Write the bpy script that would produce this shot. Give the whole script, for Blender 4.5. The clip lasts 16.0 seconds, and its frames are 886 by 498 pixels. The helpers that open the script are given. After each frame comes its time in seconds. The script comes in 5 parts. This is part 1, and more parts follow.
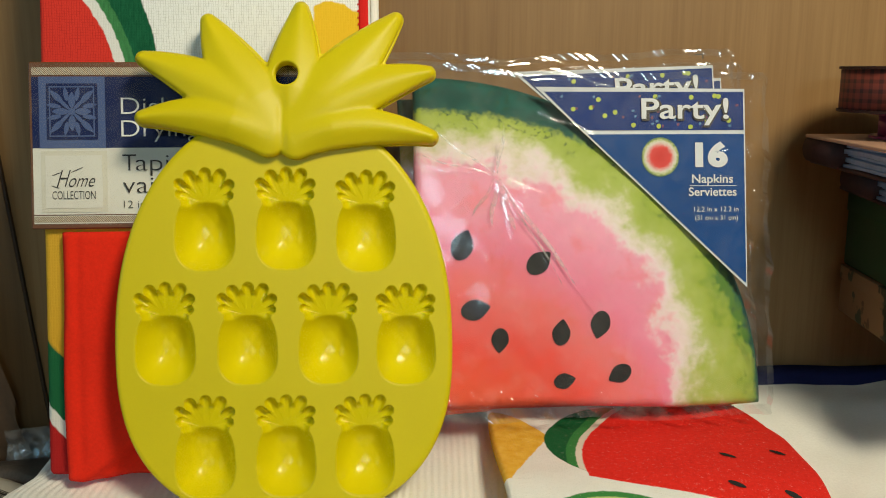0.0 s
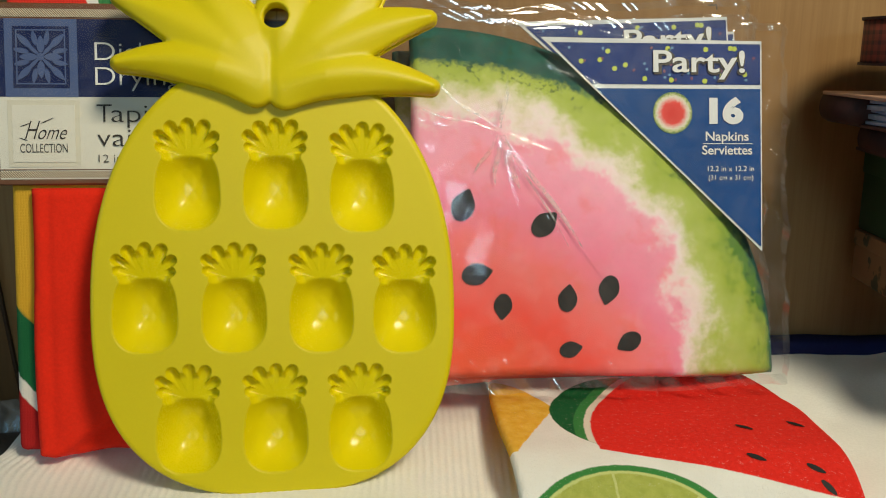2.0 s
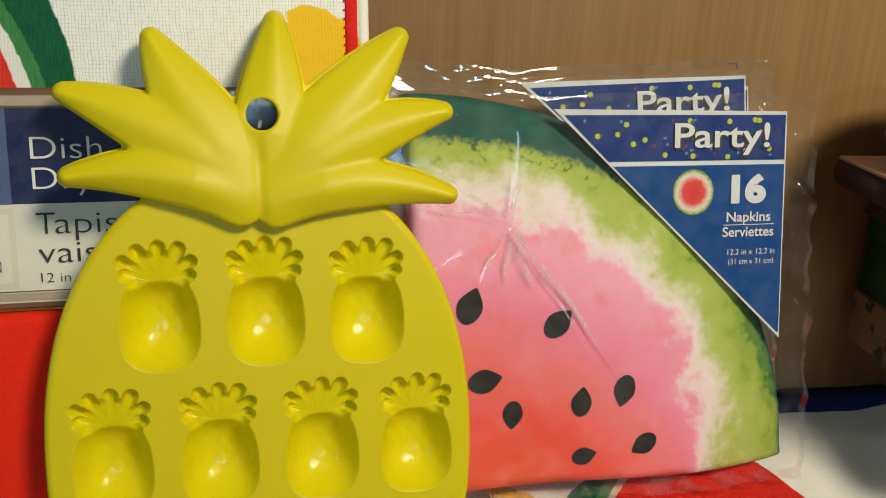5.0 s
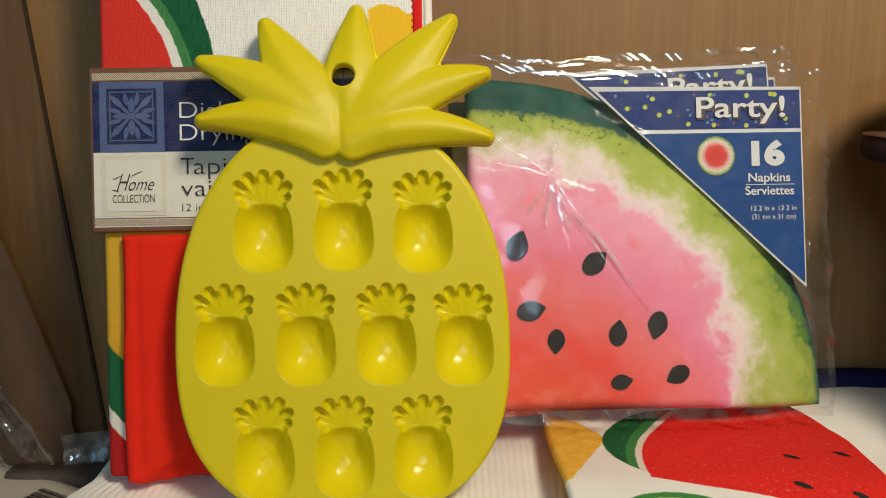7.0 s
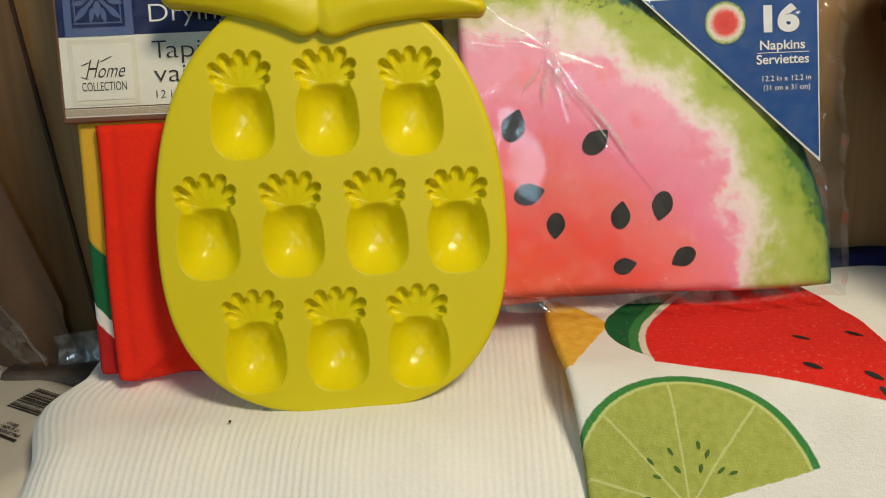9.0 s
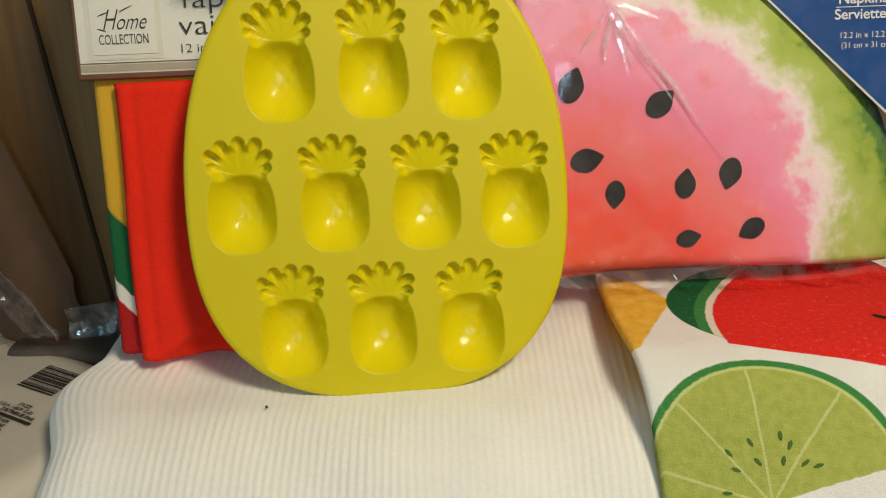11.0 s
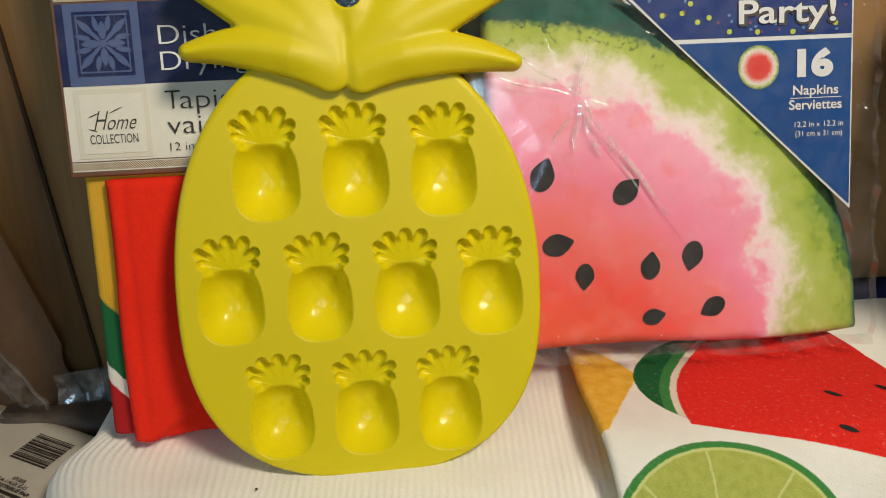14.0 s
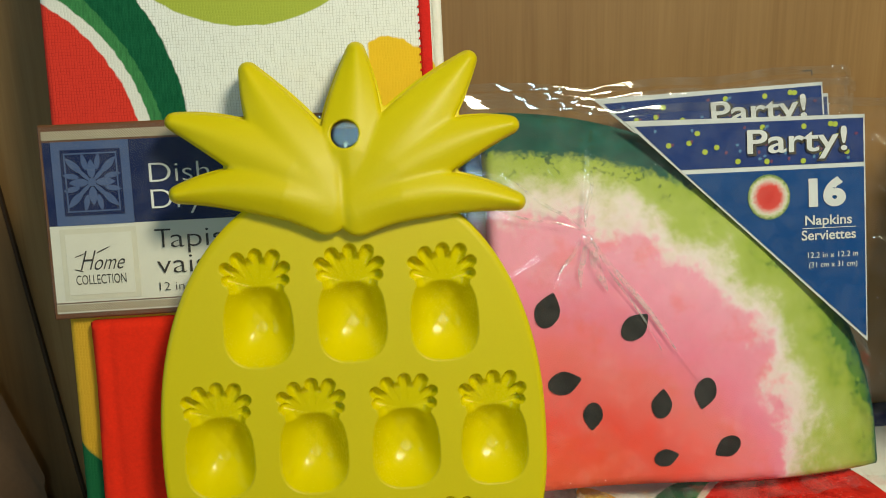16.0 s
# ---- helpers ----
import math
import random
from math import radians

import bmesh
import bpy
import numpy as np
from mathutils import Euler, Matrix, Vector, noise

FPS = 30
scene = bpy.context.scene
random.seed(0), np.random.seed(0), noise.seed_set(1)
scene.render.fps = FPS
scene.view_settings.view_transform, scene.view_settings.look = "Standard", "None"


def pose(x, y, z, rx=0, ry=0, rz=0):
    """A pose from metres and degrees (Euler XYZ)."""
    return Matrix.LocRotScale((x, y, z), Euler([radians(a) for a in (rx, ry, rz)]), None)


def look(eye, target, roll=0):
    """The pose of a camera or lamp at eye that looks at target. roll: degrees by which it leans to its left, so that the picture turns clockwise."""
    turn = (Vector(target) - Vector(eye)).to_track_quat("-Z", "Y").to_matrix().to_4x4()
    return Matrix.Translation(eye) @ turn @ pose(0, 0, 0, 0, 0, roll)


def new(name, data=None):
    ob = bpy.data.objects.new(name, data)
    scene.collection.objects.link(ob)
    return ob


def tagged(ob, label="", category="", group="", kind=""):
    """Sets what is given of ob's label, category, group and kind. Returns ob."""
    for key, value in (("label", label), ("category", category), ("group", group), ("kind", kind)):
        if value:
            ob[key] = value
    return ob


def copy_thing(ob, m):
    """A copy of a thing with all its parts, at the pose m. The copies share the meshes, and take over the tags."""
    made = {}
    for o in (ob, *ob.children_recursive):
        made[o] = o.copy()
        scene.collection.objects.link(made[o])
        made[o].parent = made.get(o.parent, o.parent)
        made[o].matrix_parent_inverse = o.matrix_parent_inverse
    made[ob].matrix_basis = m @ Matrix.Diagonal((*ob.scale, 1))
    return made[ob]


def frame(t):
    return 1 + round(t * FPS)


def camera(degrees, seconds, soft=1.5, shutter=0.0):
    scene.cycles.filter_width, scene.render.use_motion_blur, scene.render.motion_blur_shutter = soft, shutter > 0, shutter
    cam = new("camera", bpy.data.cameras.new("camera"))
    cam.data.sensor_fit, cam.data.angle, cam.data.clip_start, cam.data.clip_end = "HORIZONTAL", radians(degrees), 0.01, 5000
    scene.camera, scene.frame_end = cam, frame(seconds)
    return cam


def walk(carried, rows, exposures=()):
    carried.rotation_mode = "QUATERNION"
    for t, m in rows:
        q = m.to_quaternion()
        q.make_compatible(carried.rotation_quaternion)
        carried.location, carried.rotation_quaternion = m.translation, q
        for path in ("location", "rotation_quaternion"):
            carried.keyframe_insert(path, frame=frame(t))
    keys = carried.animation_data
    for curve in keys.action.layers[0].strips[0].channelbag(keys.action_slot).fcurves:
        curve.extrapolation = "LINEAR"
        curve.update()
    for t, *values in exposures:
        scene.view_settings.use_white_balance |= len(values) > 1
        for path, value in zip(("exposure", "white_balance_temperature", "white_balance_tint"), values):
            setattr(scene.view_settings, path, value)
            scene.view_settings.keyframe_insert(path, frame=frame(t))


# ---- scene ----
cam = camera(52.64, 16.0, soft=1.0)
PATH = [
    (0, (0.0, 0.00444, 0.2361), (0.00231, 0.49476, 0.13824), 0.01),
    (0.5, (-0.00585, 0.00496, 0.23163), (0.00252, 0.49556, 0.13551), 0.18),
    (1, (-0.00572, 0.01298, 0.22202), (0.00374, 0.50419, 0.12917), 0.12),
    (1.5, (-0.00704, 0.01293, 0.2236), (0.00311, 0.50212, 0.12069), 0.53),
    (2, (-0.01019, 0.0294, 0.22306), (0.00509, 0.51691, 0.11304), 0.49),
    (2.5, (-0.01614, 0.02738, 0.22908), (0.00759, 0.51299, 0.11239), 0.23),
    (3, (-0.04146, 0.03133, 0.22129), (0.01981, 0.51541, 0.11214), 1.16),
    (3.5, (-0.03744, 0.02019, 0.2341), (0.01663, 0.50235, 0.11326), 1.88),
    (4, (-0.03794, 0.02529, 0.26329), (0.01753, 0.50388, 0.12962), 1.98),
    (4.5, (-0.05529, 0.09306, 0.28724), (0.03149, 0.55801, 0.12509), 2.79),
    (4.7, (-0.05597, 0.10875, 0.29573), (0.02916, 0.57137, 0.12622), 2.58),
    (6.8, (-0.0214, 0.00516, 0.2334), (-0.02472, 0.49878, 0.15386), -0.08),
    (7, (-0.01269, 0.00371, 0.22904), (-0.02633, 0.49554, 0.14002), -0.76),
    (7.5, (-0.00517, 0.00539, 0.2203), (-0.02725, 0.49292, 0.11152), -1.37),
    (8, (-0.0052, 0.00214, 0.21833), (-0.02687, 0.48742, 0.09986), -1.98),
    (8.5, (-0.00833, 0.00461, 0.20834), (-0.02749, 0.49018, 0.09063), -2.09),
    (9, (-0.00572, 0.02221, 0.21887), (-0.02619, 0.50043, 0.07431), -2.51),
    (9.5, (-0.01681, 0.04129, 0.21848), (-0.02202, 0.51861, 0.06967), -2.19),
    (10, (-0.0302, 0.04792, 0.22105), (-0.043, 0.52639, 0.07647), -2.17),
    (10.2, (-0.03515, 0.05479, 0.21606), (-0.04585, 0.53179, 0.06651), -1.73),
    (12.3, (-0.03134, 0.04428, 0.22705), (-0.04827, 0.51243, 0.05227), -2.92),
    (12.5, (-0.03218, 0.04191, 0.2312), (-0.03642, 0.51007, 0.05568), -2.66),
    (13, (-0.03736, 0.0381, 0.23947), (-0.03191, 0.50501, 0.0607), -2.59),
    (13.5, (-0.03271, 0.03752, 0.25751), (-0.03371, 0.50495, 0.08001), -2.60),
    (14, (-0.03587, 0.04919, 0.26158), (-0.03293, 0.51782, 0.08727), -1.91),
    (14.5, (-0.03949, 0.06998, 0.28088), (-0.03202, 0.53258, 0.09129), -1.55),
    (15, (-0.04017, 0.08289, 0.30627), (-0.03439, 0.53811, 0.09954), -1.57),
    (15.5, (-0.03772, 0.07787, 0.3068), (-0.03327, 0.54193, 0.12071), -2.13),
    (16, (-0.03466, 0.07387, 0.28547), (-0.03078, 0.55392, 0.14568), -2.04),
]
walk(cam, [(t, look(eye, target, roll)) for t, eye, target, roll in PATH],
     exposures=[(0, 0.02, 6500, 2), (3.0, 0.0, 6500, 5), (3.5, 0.0, 6500, 9), (4.5, 0.02, 6500, 3), (7, -0.03, 6500, 10), (8.5, 0.0, 6500, 8), (10, 0.0, 6500, 7), (12.5, 0.05, 6500, 9), (13.5, 0.07, 6500, 10), (14.5, 0.04, 6500, 10), (15.5, 0.02, 6500, 9), (16, 0.0, 6500, -6)])

# ---------- world and light ----------
world = bpy.data.worlds.new("world")
scene.world = world
world.use_nodes = True
_bg = world.node_tree.nodes["Background"]
_sky = world.node_tree.nodes.new("ShaderNodeTexSky")
_sky.sky_type, _sky.sun_disc = "NISHITA", False
_sky.sun_elevation, _sky.sun_rotation = radians(35), radians(150)
world.node_tree.links.new(_sky.outputs[0], _bg.inputs[0])
_bg.inputs[1].default_value = 0.08


def area(name, m, w, h, power, colour):
    d = bpy.data.lights.new(name, "AREA")
    d.shape, d.size, d.size_y, d.energy, d.color = "ELLIPSE" if abs(w - h) < 0.01 else "RECTANGLE", w, h, power, colour
    ob = new(name, d)
    ob.matrix_world = m
    return ob


LAMP_AT = (0.34, -0.20, 0.79)
area("desk_lamp_light", look(LAMP_AT, (0.02, 0.42, 0.12)), 0.22, 0.22, 7.4, (1.0, 0.88, 0.68))
WINDOW_AT = (0.12, -1.80, 0.72)
area("window_light", look(WINDOW_AT, (0.12, 0.4, 0.2)), 0.44, 0.22, 5.5, (0.60, 0.84, 1.0))
WINDOW_2_AT = (-1.86, -0.60, 0.50)
area("side_window_light", look(WINDOW_2_AT, (0.1, 0.45, 0.1)), 0.80, 0.66, 4.2, (0.36, 0.73, 1.0))

# ---------- node helpers ----------


class Nodes:
    def __init__(self, name):
        self.mat = bpy.data.materials.new(name)
        self.mat.use_nodes = True
        self.t = self.mat.node_tree
        self.p = self.t.nodes["Principled BSDF"]

    def put(self, sock, v):
        if isinstance(v, bpy.types.NodeSocket):
            self.t.links.new(v, sock)
        elif isinstance(v, (tuple, list)) and len(v) == 3 and sock.type == "RGBA":
            sock.default_value = (*v, 1)
        else:
            sock.default_value = v

    def node(self, kind, *ins, **props):
        n = self.t.nodes.new(kind)
        for k, v in props.items():
            setattr(n, k, v)
        for i, v in enumerate(ins):
            if v is not None:
                self.put(n.inputs[i], v)
        return n

    def m(self, op, *a, clamp=False):
        return self.node("ShaderNodeMath", *a, operation=op, use_clamp=clamp).outputs[0]

    def add(self, a, b):
        return self.m("ADD", a, b)

    def sub(self, a, b):
        return self.m("SUBTRACT", a, b)

    def mul(self, a, b):
        return self.m("MULTIPLY", a, b)

    def step(self, x, lo, hi):
        n = self.node("ShaderNodeMapRange", x, lo, hi, 0.0, 1.0, interpolation_type="SMOOTHSTEP")
        return n.outputs[0]

    def mix(self, f, a, b):
        n = self.t.nodes.new("ShaderNodeMix")
        n.data_type = "RGBA"
        self.put(n.inputs[0], f), self.put(n.inputs[6], a), self.put(n.inputs[7], b)
        return n.outputs[2]

    def coords(self, uv=False):
        n = self.t.nodes.new("ShaderNodeTexCoord")
        return n.outputs["UV" if uv else "Object"]

    def xyz(self, v):
        return self.node("ShaderNodeSeparateXYZ", v).outputs

    def scaled(self, v, s):
        n = self.t.nodes.new("ShaderNodeMapping")
        self.put(n.inputs[0], v)
        n.inputs[3].default_value = s
        return n.outputs[0]

    def noise(self, v, scale, detail=3.0, rough=0.5):
        n = self.t.nodes.new("ShaderNodeTexNoise")
        self.put(n.inputs["Vector"], v)
        n.inputs["Scale"].default_value, n.inputs["Detail"].default_value, n.inputs["Roughness"].default_value = scale, detail, rough
        return n.outputs[0]

    def ramp(self, f, stops):
        n = self.t.nodes.new("ShaderNodeValToRGB")
        self.put(n.inputs[0], f)
        e = n.color_ramp.elements
        while len(e) < len(stops):
            e.new(0.5)
        for x, (pos, c) in zip(e, stops):
            x.position, x.color = pos, (*c, 1)
        return n.outputs[0]

    def bump(self, h, strength, dist):
        n = self.t.nodes.new("ShaderNodeBump")
        n.inputs["Strength"].default_value, n.inputs["Distance"].default_value = strength, dist
        self.put(n.inputs["Height"], h)
        self.put(self.p.inputs["Normal"], n.outputs[0])

    def set(self, **kw):
        for k, v in kw.items():
            self.put(self.p.inputs[k.replace("_", " ")], v)
        return self.mat


def plain(name, c, rough=0.5, var=0.12, scale=60.0, bump=0.3, dist=0.0004, fine=900.0, **kw):
    """A surface with blotches and grain at two scales."""
    g = Nodes(name)
    v = g.coords()
    a, b = g.noise(v, scale, 4), g.noise(v, fine, 2)
    f = g.add(g.mul(a, 0.7), g.mul(b, 0.3))
    lo, hi = tuple(x * (1 - var) for x in c), tuple(min(1, x * (1 + var)) for x in c)
    g.set(Base_Color=g.ramp(f, [(0.3, lo), (0.7, hi)]), Roughness=g.add(rough - 0.05, g.mul(a, 0.1)))
    if bump:
        g.bump(f, bump, dist)
    return g.set(**{k: v for k, v in kw.items()})


# ---------- materials ----------
def wood(name, dark, light, rough=0.42):
    g = Nodes(name)
    v = g.coords()
    grain = g.noise(g.scaled(v, (1, 1, 0.035)), 260, 4, 0.6)
    wide = g.noise(g.scaled(v, (1, 1, 0.12)), 14, 3)
    pore = g.noise(g.scaled(v, (1, 1, 0.02)), 900, 2)
    f = g.add(g.add(g.mul(grain, 0.45), g.mul(wide, 0.4)), g.mul(pore, 0.15))
    g.set(Base_Color=g.ramp(f, [(0.32, dark), (0.68, light)]), Roughness=g.add(rough, g.mul(grain, 0.12)))
    g.bump(f, 0.25, 0.0003)
    return g.mat


def silicone(name, c, rough, sss):
    g = Nodes(name)
    v = g.coords()
    f = g.add(g.mul(g.noise(v, 25, 3), 0.6), g.mul(g.noise(v, 1200, 2), 0.4))
    g.set(Base_Color=g.ramp(f, [(0.3, tuple(x * 0.94 for x in c)), (0.7, c)]), Roughness=g.add(rough - 0.04, g.mul(f, 0.08)))
    g.set(Subsurface_Weight=sss, Subsurface_Radius=(1.0, 0.75, 0.1), Subsurface_Scale=0.004, Specular_IOR_Level=0.38)
    g.bump(f, 0.12, 0.0002)
    return g.mat


def terry(g, v, strength=0.5, dist=0.0007):
    a = g.noise(v, 1500, 2, 0.7)
    b = g.noise(v, 420, 3, 0.6)
    h = g.add(g.mul(a, 0.5), g.mul(b, 0.6))
    g.bump(h, strength, dist)
    return h


def napkin_print():
    """Quarter of a watermelon slice: distance from the corner decides rind, white and flesh."""
    g = Nodes("napkin_print")
    v = g.coords()
    x, y, _ = g.xyz(v)
    dx, dy = g.add(x, 0.071), g.add(y, 0.004)
    r = g.m("SQRT", g.add(g.mul(dx, dx), g.mul(dy, dy)))
    ang = g.m("DIVIDE", dy, r)
    r = g.mul(r, g.add(1.0, g.mul(g.m("POWER", ang, 4.0), 0.062)))
    n1 = g.sub(g.noise(v, 85, 6, 0.62), 0.5)
    n2 = g.sub(g.noise(v, 260, 5, 0.7), 0.5)
    n3 = g.sub(g.noise(v, 25, 4, 0.6), 0.5)
    rr = g.add(r, g.add(g.mul(n1, 0.030), g.mul(n2, 0.005)))
    flesh = g.ramp(g.add(g.m("DIVIDE", g.add(r, g.mul(n3, 0.05)), 0.17), g.mul(g.sub(ang, 0.5), 0.26)),
                   [(0.15, (0.85, 0.10, 0.04)), (0.33, (0.88, 0.085, 0.06)), (0.48, (0.87, 0.19, 0.19)), (0.62, (0.86, 0.24, 0.37)), (0.76, (0.88, 0.37, 0.52))])
    streak = g.noise(v, 70, 3, 0.55)
    flesh = g.mix(g.mul(g.step(streak, 0.48, 0.78), 0.22), flesh, (0.95, 0.45, 0.45))
    flesh = g.mix(g.mul(g.step(g.noise(v, 38, 4, 0.6), 0.52, 0.66), 0.30), flesh, (0.86, 0.13, 0.05))
    lim = g.add(0.1728, g.mul(g.mul(ang, ang), -0.0172))
    white = g.mix(g.step(n1, -0.12, 0.14), (0.88, 0.87, 0.86), (0.88, 0.68, 0.73))
    green = g.ramp(g.add(g.m("DIVIDE", g.sub(r, 0.130), 0.040), g.add(g.mul(n3, 1.5), g.mul(n1, 0.9))),
                   [(0.0, (0.66, 0.69, 0.34)), (0.35, (0.46, 0.54, 0.12)), (0.75, (0.36, 0.45, 0.06)), (0.95, (0.22, 0.34, 0.04)), (1.15, (0.10, 0.22, 0.03))])
    dark = g.ramp(g.add(0.5, n1), [(0.3, (0.006, 0.055, 0.045)), (0.7, (0.012, 0.125, 0.10))])
    patch = g.add(0.74, g.mul(g.step(n1, -0.16, 0.16), 0.26))
    c = g.mix(g.mul(g.step(g.add(rr, g.mul(n3, 0.045)), 0.124, 0.133), patch), flesh, white)
    c = g.mix(g.step(g.add(rr, g.mul(n3, 0.050)), 0.128, 0.150), c, green)
    # the dark rim is broad at the top and thin at the foot, with a speckled border
    c = g.mix(g.step(g.sub(g.add(r, g.mul(n2, 0.012)), lim), -0.003, 0.002), c, dark)
    speck = g.mul(g.step(n2, 0.05, 0.10), g.mul(g.step(g.add(g.sub(r, lim), g.mul(n3, 0.02)), -0.016, -0.002), g.step(n1, -0.08, 0.08)))
    c = g.mix(g.mul(speck, 0.75), c, (0.02, 0.07, 0.03))
    g.set(Base_Color=c, Roughness=0.75)
    g.bump(g.add(g.noise(v, 900, 2), g.mul(n1, 0.5)), 0.25, 0.0003)
    return g.mat


def towel_print():
    """Folded kitchen towel: yellow wedge, melon with rind, lime half; UV holds across and along the cloth, in metres."""
    g = Nodes("fruit_towel_print")
    v = g.coords(uv=True)
    wob = g.mul(g.sub(g.noise(v, 300, 3, 0.6), 0.5), 0.0012)
    x0, s0, _ = g.xyz(v)
    x, s = g.add(x0, wob), g.add(s0, g.mul(wob, 0.8))

    def dist(cx, cs):
        a, b = g.sub(x, cx), g.sub(s, cs)
        return g.m("SQRT", g.add(g.mul(a, a), g.mul(b, b)))

    def inside(d, lim):
        return g.step(d, lim + 0.0004, lim - 0.0004)

    def left_of(ax, as_, bx, bs):
        """1 where (x, s) lies on the left hand of the way from a to b (s downwards)."""
        ex, es = bx - ax, bs - as_
        l = math.hypot(ex, es)
        cr = g.sub(g.mul(g.sub(x, ax), es / l), g.mul(g.sub(s, as_), ex / l))
        return g.step(cr, -0.0004, 0.0004)

    dirt = g.noise(v, 40, 4)
    c = g.ramp(dirt, [(0.3, (0.84, 0.82, 0.77)), (0.7, (0.90, 0.89, 0.85))])
    yel = g.mul(inside(dist(0.019, 0.022), 0.034), left_of(0.026, 0.058, 0.0525, 0.013))
    c = g.mix(yel, c, g.ramp(g.noise(v, 200, 4), [(0.3, (0.80, 0.42, 0.03)), (0.7, (0.90, 0.56, 0.08))]))
    rind = inside(dist(0.086, 0.020), 0.0365)
    d = dist(0.1415, 0.045)
    band = g.mul(rind, g.step(s, 0.0575, 0.0560))
    c = g.mix(band, c, (0.012, 0.115, 0.035))
    c = g.mix(g.mul(band, inside(d, 0.0850)), c, (0.05, 0.24, 0.06))
    c = g.mix(g.mul(band, inside(d, 0.0805)), c, (0.80, 0.74, 0.62))
    red = g.mul(inside(d, 0.0775), left_of(0.056, 0.0510, 0.17, 0.082))
    redc = g.ramp(g.noise(v, 500, 4, 0.7), [(0.3, (0.72, 0.018, 0.012)), (0.66, (0.84, 0.030, 0.020)), (0.78, (0.88, 0.14, 0.08))])
    c = g.mix(red, c, redc)
    # lime
    ax, as_ = 0.0695, 0.1175
    dl = dist(ax, as_)
    half = left_of(ax - 0.047, as_ + 0.0135, ax + 0.047, as_ - 0.0135)
    c = g.mix(g.mul(half, inside(dl, 0.0545)), c, (0.055, 0.25, 0.06))
    c = g.mix(g.mul(half, inside(dl, 0.0516)), c, (0.60, 0.66, 0.25))
    flesh = g.ramp(g.noise(v, 250, 4), [(0.3, (0.38, 0.43, 0.085)), (0.7, (0.48, 0.52, 0.12))])
    c = g.mix(g.mul(half, inside(dl, 0.0503)), c, flesh)
    for deg in (52, 93, 133, 164):
        a = radians(deg)
        ux, us = math.cos(a), -math.sin(a)
        across = g.m("ABSOLUTE", g.sub(g.mul(g.sub(x, ax), us), g.mul(g.sub(s, as_), ux)))
        along = g.add(g.mul(g.sub(x, ax), ux), g.mul(g.sub(s, as_), us))
        ray = g.mul(g.mul(half, g.step(across, 0.0008, 0.0003)), g.mul(g.step(along, 0.0, 0.001), inside(dl, 0.0503)))
        c = g.mix(g.mul(ray, 0.85), c, (0.62, 0.66, 0.27))
    c = g.mix(g.mul(inside(dist(0.027, 0.137), 0.013), 1.0), c, (0.012, 0.12, 0.04))
    h = terry(g, v, 1.0, 0.0013)
    c = g.mix(g.mul(g.step(h, 0.62, 0.74), 0.20), c, (0.88, 0.84, 0.76))
    g.set(Base_Color=c, Roughness=0.95, Specular_IOR_Level=0.2)
    return g.mat


